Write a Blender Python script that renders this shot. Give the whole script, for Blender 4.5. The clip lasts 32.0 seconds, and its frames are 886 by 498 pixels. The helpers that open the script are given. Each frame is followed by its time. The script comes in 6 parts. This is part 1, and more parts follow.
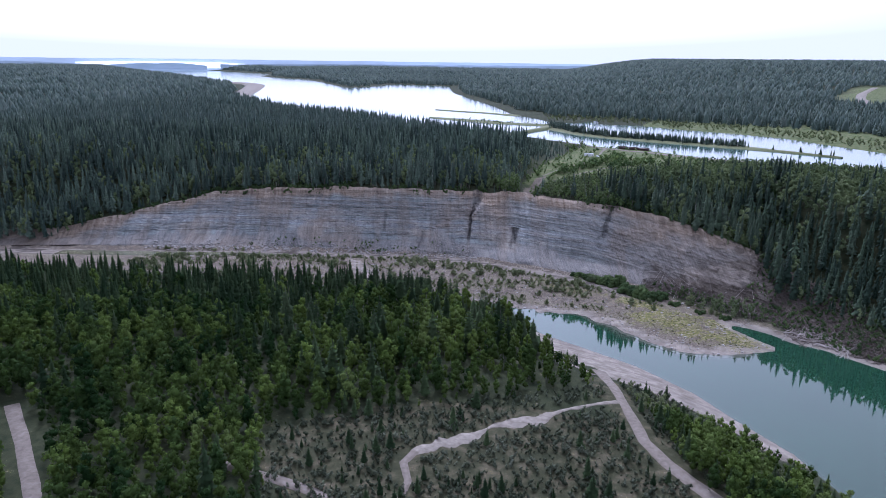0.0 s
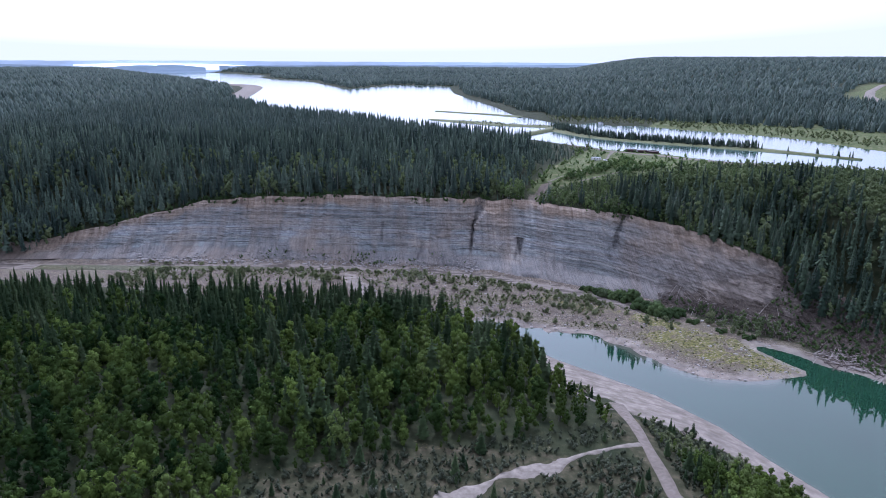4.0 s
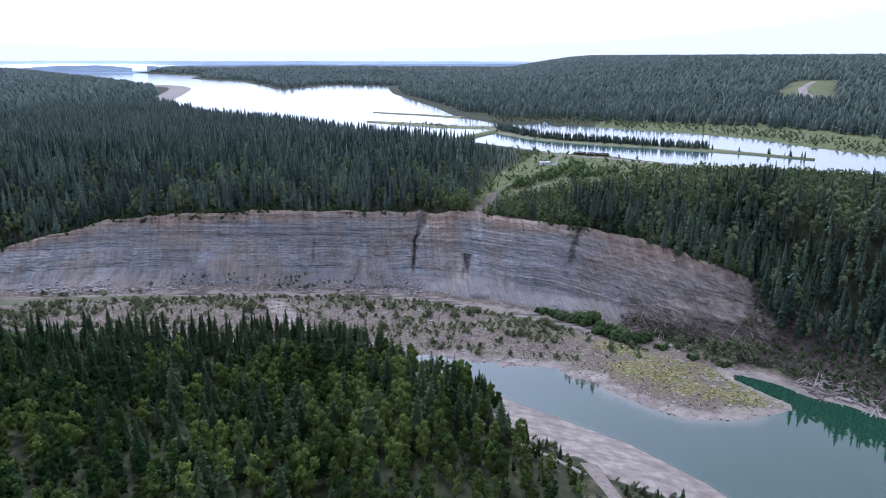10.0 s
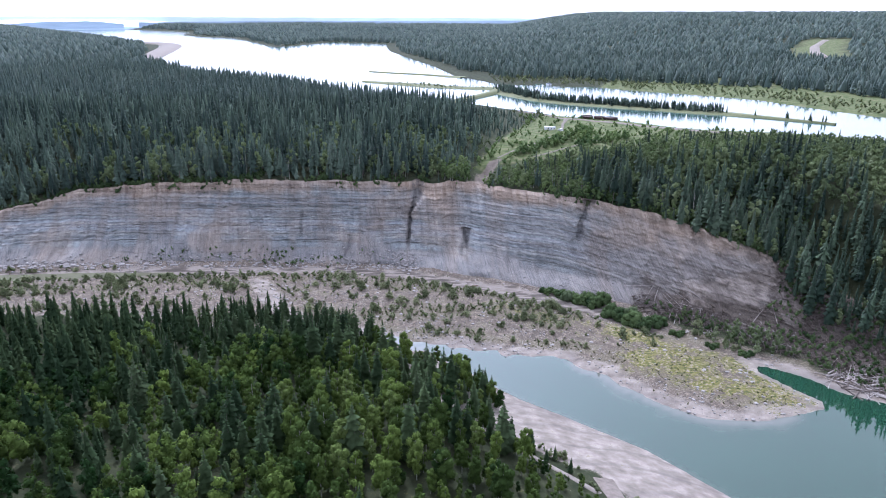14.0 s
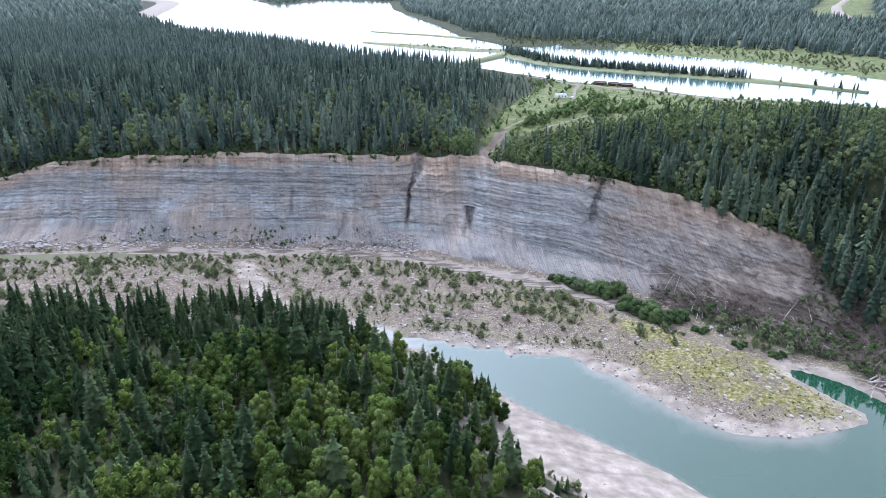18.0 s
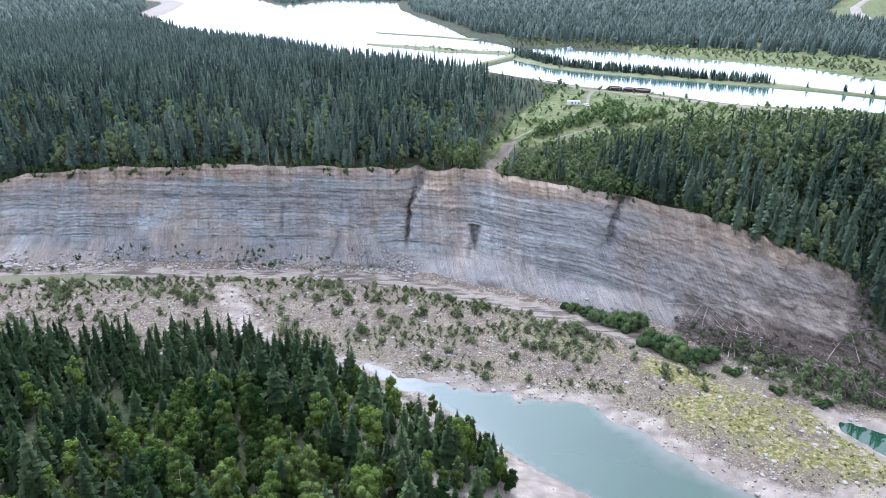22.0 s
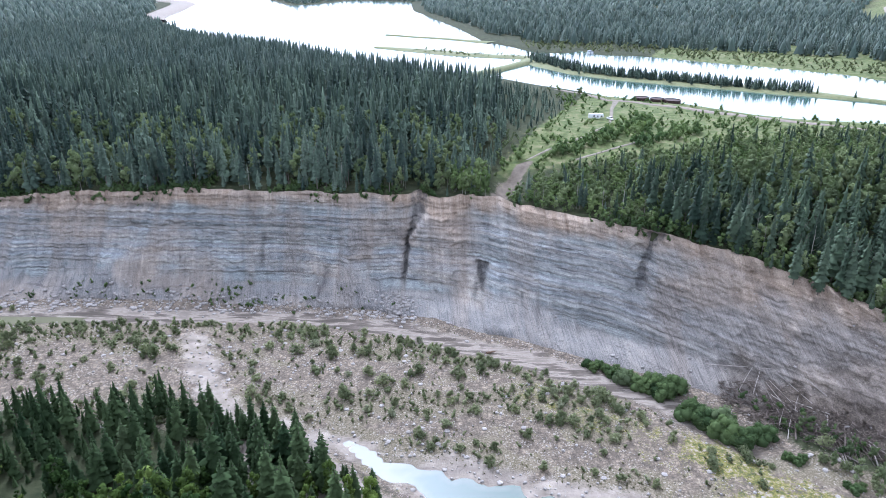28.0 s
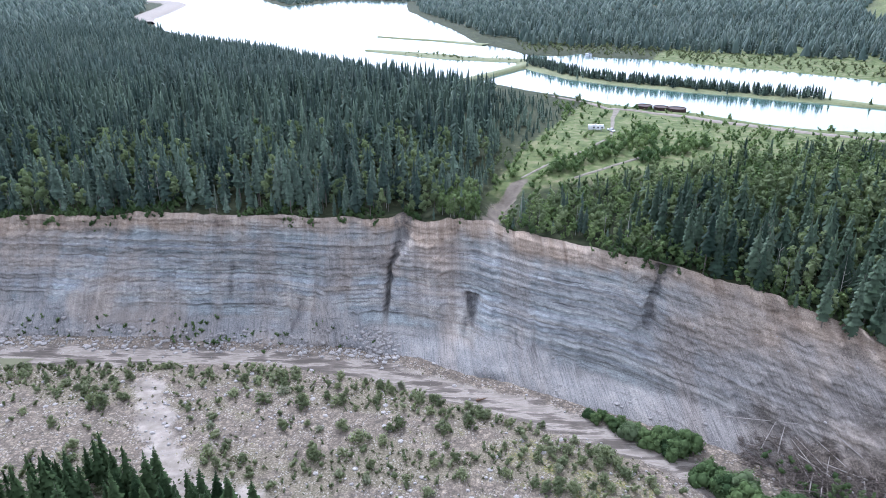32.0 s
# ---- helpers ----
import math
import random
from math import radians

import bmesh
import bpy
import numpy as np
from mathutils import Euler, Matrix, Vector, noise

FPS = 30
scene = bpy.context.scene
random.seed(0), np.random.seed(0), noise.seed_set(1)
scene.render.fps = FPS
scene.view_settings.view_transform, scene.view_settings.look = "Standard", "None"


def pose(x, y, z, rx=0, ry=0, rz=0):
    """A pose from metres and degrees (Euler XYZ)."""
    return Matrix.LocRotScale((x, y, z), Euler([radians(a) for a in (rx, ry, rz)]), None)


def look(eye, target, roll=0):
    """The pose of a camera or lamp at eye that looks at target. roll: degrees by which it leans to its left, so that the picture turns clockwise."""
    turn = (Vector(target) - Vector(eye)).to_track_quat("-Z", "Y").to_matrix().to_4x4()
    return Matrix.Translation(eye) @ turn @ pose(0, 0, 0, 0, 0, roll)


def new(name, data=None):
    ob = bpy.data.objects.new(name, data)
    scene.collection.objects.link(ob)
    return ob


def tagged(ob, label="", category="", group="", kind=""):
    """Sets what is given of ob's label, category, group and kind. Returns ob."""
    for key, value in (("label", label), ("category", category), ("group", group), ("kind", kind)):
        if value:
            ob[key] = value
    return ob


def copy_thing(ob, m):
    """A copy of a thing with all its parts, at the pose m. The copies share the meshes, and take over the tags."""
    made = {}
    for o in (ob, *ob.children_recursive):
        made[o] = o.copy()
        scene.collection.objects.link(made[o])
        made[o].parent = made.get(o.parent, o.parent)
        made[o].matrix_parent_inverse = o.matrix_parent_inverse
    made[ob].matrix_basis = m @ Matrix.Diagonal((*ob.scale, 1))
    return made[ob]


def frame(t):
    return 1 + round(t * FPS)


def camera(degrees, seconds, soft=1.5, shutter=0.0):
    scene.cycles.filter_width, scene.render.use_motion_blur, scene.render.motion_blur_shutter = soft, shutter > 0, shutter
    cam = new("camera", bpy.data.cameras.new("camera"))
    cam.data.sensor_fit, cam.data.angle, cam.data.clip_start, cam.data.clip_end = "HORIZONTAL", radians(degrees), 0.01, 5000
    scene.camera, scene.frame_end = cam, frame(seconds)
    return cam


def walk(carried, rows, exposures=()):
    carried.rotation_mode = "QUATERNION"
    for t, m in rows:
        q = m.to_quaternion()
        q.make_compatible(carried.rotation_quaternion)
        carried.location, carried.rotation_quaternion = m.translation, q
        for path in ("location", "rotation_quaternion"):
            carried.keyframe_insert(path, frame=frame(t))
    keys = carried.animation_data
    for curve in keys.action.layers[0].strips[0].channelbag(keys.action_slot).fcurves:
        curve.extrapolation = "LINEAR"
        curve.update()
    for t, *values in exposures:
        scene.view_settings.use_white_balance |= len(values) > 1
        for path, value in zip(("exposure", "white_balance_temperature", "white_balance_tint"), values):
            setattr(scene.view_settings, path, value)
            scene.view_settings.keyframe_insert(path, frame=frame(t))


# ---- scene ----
cam = camera(66.2, 32.0, soft=0.8)
PATH = [
    (0, (0.00, 0.00, 142.51), (-8.86, 95.91, 115.63), 0.66),
    (0.5, (-0.27, 3.41, 142.53), (-9.07, 99.36, 115.77), 0.45),
    (1, (-0.53, 6.93, 142.57), (-9.24, 102.90, 115.83), 0.45),
    (1.5, (-0.80, 10.59, 142.60), (-9.44, 106.55, 115.83), 0.42),
    (2, (-1.09, 14.38, 142.65), (-9.77, 110.32, 115.84), 0.36),
    (2.5, (-1.38, 18.26, 142.71), (-10.16, 114.19, 115.87), 0.31),
    (3, (-1.63, 22.22, 142.79), (-10.52, 118.13, 115.91), 0.29),
    (3.5, (-1.86, 26.21, 142.88), (-10.85, 122.10, 115.98), 0.26),
    (5.5, (-2.70, 42.26, 143.19), (-12.20, 138.07, 116.17), 0.16),
    (6, (-2.84, 46.30, 143.26), (-12.50, 142.08, 116.16), 0.20),
    (6.5, (-3.02, 50.38, 143.24), (-12.79, 146.14, 116.15), 0.13),
    (7, (-3.15, 54.50, 143.20), (-13.02, 150.25, 116.11), 0.11),
    (7.5, (-3.23, 58.63, 143.13), (-13.23, 154.36, 116.03), 0.08),
    (8, (-3.28, 62.81, 143.01), (-12.87, 158.61, 115.97), 0.03),
    (8.5, (-3.34, 67.04, 142.84), (-10.85, 163.02, 115.80), 0.05),
    (9, (-3.42, 71.27, 142.62), (-7.49, 167.47, 115.63), 0.04),
    (9.5, (-3.53, 75.46, 142.44), (-5.11, 171.72, 115.42), -0.03),
    (10, (-3.60, 79.58, 142.31), (-4.45, 175.86, 115.29), -0.01),
    (10.5, (-3.63, 83.66, 142.27), (-4.60, 179.92, 115.20), -0.00),
    (11, (-3.60, 87.67, 142.22), (-4.73, 183.92, 115.13), 0.03),
    (11.5, (-3.54, 91.65, 142.08), (-4.84, 187.75, 114.46), 0.03),
    (12, (-3.47, 95.61, 141.86), (-4.94, 191.41, 113.23), 0.04),
    (12.5, (-3.37, 99.55, 141.57), (-4.96, 195.07, 112.03), 0.08),
    (13, (-3.23, 103.50, 141.32), (-4.99, 198.73, 110.88), 0.19),
    (13.5, (-3.01, 107.45, 141.29), (-4.96, 202.35, 109.80), 0.20),
    (14, (-2.73, 111.36, 141.35), (-3.46, 205.91, 108.79), 0.13),
    (14.5, (-2.44, 115.26, 141.40), (-2.97, 209.44, 107.79), 0.10),
    (15, (-2.15, 119.19, 141.43), (-2.86, 212.99, 106.77), 0.13),
    (15.5, (-1.87, 123.17, 141.43), (-2.73, 216.57, 105.71), 0.17),
    (17.5, (-1.01, 139.35, 141.28), (-2.38, 231.91, 103.44), 0.21),
    (18, (-0.80, 143.49, 141.17), (-2.27, 236.06, 103.37), 0.29),
    (18.5, (-0.63, 147.71, 140.99), (-2.19, 240.27, 103.20), 0.29),
    (19, (-0.44, 151.86, 140.79), (-2.11, 244.41, 102.94), 0.22),
    (19.5, (-0.20, 155.98, 140.60), (-2.06, 248.54, 102.78), 0.22),
    (20, (0.06, 160.06, 140.43), (-1.89, 252.61, 102.58), 0.26),
    (20.5, (0.34, 164.11, 140.27), (-1.76, 256.66, 102.44), 0.23),
    (21, (0.63, 168.12, 140.12), (-1.66, 260.67, 102.32), 0.25),
    (21.5, (0.91, 172.11, 139.96), (-1.58, 264.67, 102.17), 0.21),
    (22, (1.20, 176.11, 139.77), (-1.41, 268.67, 102.01), 0.33),
    (22.5, (1.48, 180.13, 139.57), (-1.33, 272.69, 101.83), 0.33),
    (23, (1.77, 184.18, 139.35), (-1.24, 276.76, 101.66), 0.28),
    (23.5, (2.10, 188.27, 139.13), (-1.09, 280.83, 101.41), 0.29),
    (24, (2.47, 192.36, 138.95), (-0.92, 284.92, 101.27), 0.38),
    (24.5, (2.86, 196.46, 138.83), (-0.69, 289.01, 101.13), 0.44),
    (25, (3.22, 200.57, 138.76), (-0.66, 293.10, 101.04), 0.34),
    (25.5, (3.57, 204.66, 138.74), (-0.45, 297.18, 101.02), 0.19),
    (27.5, (4.89, 220.88, 138.79), (0.06, 313.37, 101.08), -0.09),
    (28, (5.25, 224.89, 138.84), (0.40, 317.36, 101.07), 0.18),
    (28.5, (5.62, 228.89, 138.89), (0.37, 321.34, 101.14), -0.16),
    (29, (6.01, 232.85, 138.96), (0.66, 325.27, 101.14), -0.06),
    (29.5, (6.44, 236.78, 139.07), (0.89, 329.16, 101.19), 0.02),
    (30, (6.89, 240.66, 139.22), (1.12, 333.04, 101.37), -0.19),
    (30.5, (7.36, 244.52, 139.41), (2.17, 336.92, 101.52), 0.22),
    (31, (7.84, 248.36, 139.60), (2.83, 340.76, 101.67), 0.10),
    (31.5, (8.30, 252.18, 139.77), (3.35, 344.58, 101.86), -0.10),
    (32, (8.78, 255.99, 139.93), (4.14, 348.42, 102.03), -0.02),
]
# the sky leaves the picture and the camera opens up
EXPOSURES = [(0, 0.64, 5050, 26), (10.5, 0.74, 5080, 25), (13, 0.94, 5150, 25), (15, 1.46, 5220, 21), (17.5, 1.5, 5240, 19), (23, 1.6, 5250, 18), (32, 1.52, 5180, 18)]
walk(cam, [(t, look(eye, target, roll)) for t, eye, target, roll in PATH], EXPOSURES)

# ---- world and sun: thin bright cloud, the sun ahead of the camera ----
SUN_AZ, SUN_EL = -14.0, 50.0
world = bpy.data.worlds.new("world")
scene.world = world
world.use_nodes = True
_wn = world.node_tree.nodes
_sky = _wn.new("ShaderNodeTexSky")
_sky.sky_type, _sky.sun_disc = "NISHITA", False
_sky.sun_elevation, _sky.sun_rotation = radians(SUN_EL), radians(SUN_AZ)
_sky.altitude, _sky.air_density, _sky.dust_density, _sky.ozone_density = 700, 1.0, 5.0, 2.0
_veil = _wn.new("ShaderNodeHueSaturation")
_veil.inputs["Saturation"].default_value = 0.03
world.node_tree.links.new(_sky.outputs[0], _veil.inputs["Color"])
_cloud = _wn.new("ShaderNodeMix")
_cloud.data_type, _cloud.blend_type = "RGBA", "LIGHTEN"
_cloud.inputs[0].default_value = 1.0
_cloud.inputs[7].default_value = (4.1, 4.1, 4.1, 1)
world.node_tree.links.new(_veil.outputs[0], _cloud.inputs[6])
world.node_tree.links.new(_cloud.outputs[2], _wn["Background"].inputs[0])
_wn["Background"].inputs[1].default_value = 0.15
sun_data = bpy.data.lights.new("sun", "SUN")
sun_data.energy, sun_data.angle, sun_data.color = 1.3, radians(10), (1.0, 0.95, 0.87)
sun = new("sun", sun_data)
_a, _e = radians(SUN_AZ), radians(SUN_EL)
_to_sun = Vector((math.sin(_a) * math.cos(_e), math.cos(_a) * math.cos(_e), math.sin(_e)))
sun.matrix_world = look(_to_sun * 900, (0, 0, 0))


# ---- materials ----
def material(name, rough=0.9, spec=0.2):
    m = bpy.data.materials.new(name)
    m.use_nodes = True
    b = m.node_tree.nodes["Principled BSDF"]
    b.inputs["Roughness"].default_value = rough
    b.inputs["Specular IOR Level"].default_value = spec
    return m, m.node_tree.nodes, m.node_tree.links, b


def ramp(nodes, links, fac, stops, hard=False):
    r = nodes.new("ShaderNodeValToRGB")
    if hard:
        r.color_ramp.interpolation = "CONSTANT"
    els = r.color_ramp.elements
    while len(els) < len(stops):
        els.new(0.5)
    for el, (p, c) in zip(els, stops):
        el.position, el.color = p, (*c, 1)
    links.new(fac, r.inputs[0])
    return r.outputs[0]


def noise_tex(nodes, links, vec, scale, detail=4, rough=0.55, stretch=None):
    n = nodes.new("ShaderNodeTexNoise")
    n.inputs["Scale"].default_value, n.inputs["Detail"].default_value, n.inputs["Roughness"].default_value = scale, detail, rough
    if stretch:
        mp = nodes.new("ShaderNodeMapping")
        mp.inputs["Scale"].default_value = stretch
        links.new(vec, mp.inputs[0])
        vec = mp.outputs[0]
    links.new(vec, n.inputs["Vector"])
    return n.outputs["Fac"]


def mix(nodes, links, fac, a, b, mode="MIX"):
    n = nodes.new("ShaderNodeMix")
    n.data_type, n.blend_type = "RGBA", mode
    for sock, val in ((n.inputs[0], fac), (n.inputs[6], a), (n.inputs[7], b)):
        if isinstance(val, (int, float)):
            sock.default_value = val
        elif isinstance(val, tuple):
            sock.default_value = (*val, 1)
        else:
            links.new(val, sock)
    return n.outputs[2]


def maths(nodes, links, op, a, b=0.0):
    n = nodes.new("ShaderNodeMath")
    n.operation = op
    for sock, val in zip(n.inputs, (a, b)):
        if isinstance(val, (int, float)):
            sock.default_value = val
        else:
            links.new(val, sock)
    return n.outputs[0]


def attr(nodes, name):
    n = nodes.new("ShaderNodeAttribute")
    n.attribute_name = name
    return n.outputs["Fac"]


def bump(nodes, links, bsdf, height, strength, dist):
    n = nodes.new("ShaderNodeBump")
    n.inputs["Strength"].default_value, n.inputs["Distance"].default_value = strength, dist
    links.new(height, n.inputs["Height"])
    links.new(n.outputs[0], bsdf.inputs["Normal"])


def place(nodes):
    return nodes.new("ShaderNodeNewGeometry").outputs["Position"]


def plain(name, c1, c2, scale, rough=0.85, bump_d=0.0, spec=0.2):
    m, n, l, b = material(name, rough, spec)
    p = place(n)
    f = noise_tex(n, l, p, scale)
    g = noise_tex(n, l, p, scale * 0.13, 3)
    c = ramp(n, l, f, ((0.3, c1), (0.7, c2)))
    c = mix(n, l, maths(n, l, "MULTIPLY", g, 0.5), c, tuple(0.6 * v for v in c1))
    l.new(c, b.inputs["Base Color"])
    if bump_d:
        bump(n, l, b, f, 0.7, bump_d)
    return m


def foliage(name, dark, lit, trans=0.35, vary=0.5, rough=0.85, spec=0.06):
    """Leaves or needles: colour differs from tree to tree, and less from leaf to leaf."""
    m, n, l, b = material(name, rough, spec)
    out = n["Material Output"]
    shade = n.new("ShaderNodeSeparateColor")
    l.new(n.new("ShaderNodeObjectInfo").outputs["Color"], shade.inputs[0])
    tint = maths(n, l, "FRACT", maths(n, l, "ADD", attr(n, "tint"), shade.outputs[0]))
    isl = n.new("ShaderNodeNewGeometry").outputs["Random Per Island"]
    mid = tuple(0.5 * (a + d) for a, d in zip(dark, lit))
    grey = tuple(0.6 * v + 0.4 * sum(lit) / 3 for v in lit)
    c = ramp(n, l, tint, ((0.0, dark), (0.55, mid), (0.9, lit), (1.0, grey)))
    c = mix(n, l, vary, c, ramp(n, l, isl, ((0.0, (0.55, 0.55, 0.55)), (1.0, (1.4, 1.4, 1.3)))), "MULTIPLY")
    l.new(c, b.inputs["Base Color"])
    t = n.new("ShaderNodeBsdfTranslucent")
    l.new(mix(n, l, 1.0, c, (1.1, 1.2, 0.75), "MULTIPLY"), t.inputs[0])
    mx = n.new("ShaderNodeMixShader")
    mx.inputs[0].default_value = trans
    l.new(b.outputs[0], mx.inputs[1]), l.new(t.outputs[0], mx.inputs[2])
    l.new(mx.outputs[0], out.inputs[0])
    return m


def ground_material():
    m, n, l, b = material("ground", 0.95, 0.1)
    p = place(n)
    fine, mid, big = noise_tex(n, l, p, 1.6, 6, 0.65), noise_tex(n, l, p, 0.22, 5), noise_tex(n, l, p, 0.035, 4)
    forest = ramp(n, l, mid, ((0.3, (0.018, 0.025, 0.012)), (0.7, (0.05, 0.055, 0.028))))
    meadow = ramp(n, l, mid, ((0.32, (0.03, 0.034, 0.018)), (0.5, (0.05, 0.05, 0.027)), (0.66, (0.092, 0.08, 0.052))))
    gravel = ramp(n, l, fine, ((0.3, (0.088, 0.072, 0.056)), (0.5, (0.178, 0.150, 0.118)), (0.72, (0.31, 0.268, 0.218))))
    gravel = mix(n, l, maths(n, l, "MULTIPLY", big, 0.5), gravel, (0.15, 0.125, 0.10))
    for size, dark in ((0.5, 0.72), (1.3, 0.6)):
        cell = n.new("ShaderNodeTexVoronoi")
        cell.inputs["Scale"].default_value = size
        bent = n.new("ShaderNodeVectorMath")
        bent.operation = "ADD"
        l.new(p, bent.inputs[0])
        l.new(n.new("ShaderNodeTexNoise").outputs["Color"], bent.inputs[1])
        l.new(bent.outputs[0], cell.inputs["Vector"])
        tone = n.new("ShaderNodeSeparateColor")
        l.new(cell.outputs["Color"], tone.inputs[0])
        gravel = mix(n, l, 0.8, gravel, ramp(n, l, tone.outputs[0], ((0.0, (dark, dark, dark)), (0.6, (0.93, 0.92, 0.9)), (1.0, (1.28, 1.26, 1.22)))), "MULTIPLY")
        gravel = mix(n, l, ramp(n, l, cell.outputs["Distance"], ((0.45, (0, 0, 0)), (0.75, (0.55, 0.55, 0.55)))), gravel, (0.07, 0.06, 0.05))
    yellow = ramp(n, l, noise_tex(n, l, p, 0.7, 6, 0.7), ((0.34, (0.05, 0.062, 0.024)), (0.44, (0.085, 0.092, 0.034)), (0.51, (0.155, 0.142, 0.036)), (0.57, (0.20, 0.172, 0.12)), (0.64, (0.27, 0.24, 0.2))))

    def soft(name, w=0.5, lo=0.35, hi=0.65):
        f = maths(n, l, "ADD", attr(n, name), maths(n, l, "MULTIPLY", maths(n, l, "SUBTRACT", maths(n, l, "MULTIPLY", maths(n, l, "ADD", mid, fine), 0.5), 0.5), 2 * w))
        r = n.new("ShaderNodeMapRange")
        r.inputs[1].default_value, r.inputs[2].default_value = lo, hi
        l.new(f, r.inputs[0])
        return r.outputs[0]

    c = mix(n, l, soft("meadow"), forest, meadow)
    c = mix(n, l, attr(n, "lush"), c, ramp(n, l, mid, ((0.34, (0.055, 0.076, 0.028)), (0.5, (0.092, 0.112, 0.042)), (0.66, (0.15, 0.148, 0.078)))))
    c = mix(n, l, soft("gravel"), c, gravel)
    turf = ramp(n, l, fine, ((0.3, (0.055, 0.054, 0.032)), (0.5, (0.125, 0.108, 0.075)), (0.7, (0.235, 0.202, 0.158))))
    c = mix(n, l, soft("turf", 0.9), c, turf)
    vor = n.new("ShaderNodeTexVoronoi")
    vor.inputs["Scale"].default_value = 1.1
    l.new(p, vor.inputs["Vector"])
    pale = maths(n, l, "MULTIPLY", maths(n, l, "LESS_THAN", vor.outputs["Distance"], 0.32), maths(n, l, "GREATER_THAN", mid, 0.5))
    c = mix(n, l, maths(n, l, "MULTIPLY", pale, maths(n, l, "MULTIPLY", attr(n, "gravel"), 0.35)), c, (0.42, 0.39, 0.35))
    wave = n.new("ShaderNodeTexWave")
    wave.wave_type, wave.bands_direction = "RINGS", "Z"
    for key, val in (("Scale", 0.022), ("Distortion", 16.0), ("Detail", 3.0), ("Detail Scale", 0.6)):
        wave.inputs[key].default_value = val
    l.new(p, wave.inputs["Vector"])
    silt = ramp(n, l, mid, ((0.3, (0.155, 0.133, 0.108)), (0.5, (0.22, 0.192, 0.16)), (0.7, (0.31, 0.275, 0.235))))
    silt = mix(n, l, ramp(n, l, wave.outputs["Fac"], ((0.0, (0.4, 0.4, 0.4)), (0.12, (0, 0, 0)))), silt, (0.12, 0.104, 0.092))
    silt = mix(n, l, ramp(n, l, big, ((0.52, (0, 0, 0)), (0.66, (0.6, 0.6, 0.6)))), silt, (0.14, 0.122, 0.108))
    c = mix(n, l, soft("sand", 0.6), c, silt)
    c = mix(n, l, soft("bare", 0.4), c, ramp(n, l, mid, ((0.3, (0.085, 0.07, 0.055)), (0.7, (0.175, 0.148, 0.12)))))
    c = mix(n, l, soft("yellow", 1.5, 0.3, 0.5), c, yellow)
    braid = noise_tex(n, l, p, 0.3, 5, 0.6, (0.22, 1.0, 1.0))
    c = mix(n, l, soft("wet_shade", 0.9), c, ramp(n, l, braid, ((0.4, (0.075, 0.064, 0.053)), (0.49, (0.13, 0.112, 0.094)), (0.53, (0.24, 0.21, 0.178)), (0.62, (0.16, 0.138, 0.116)))))
    l.new(c, b.inputs["Base Color"])
    bump(n, l, b, fine, 0.8, 0.25)
    return m


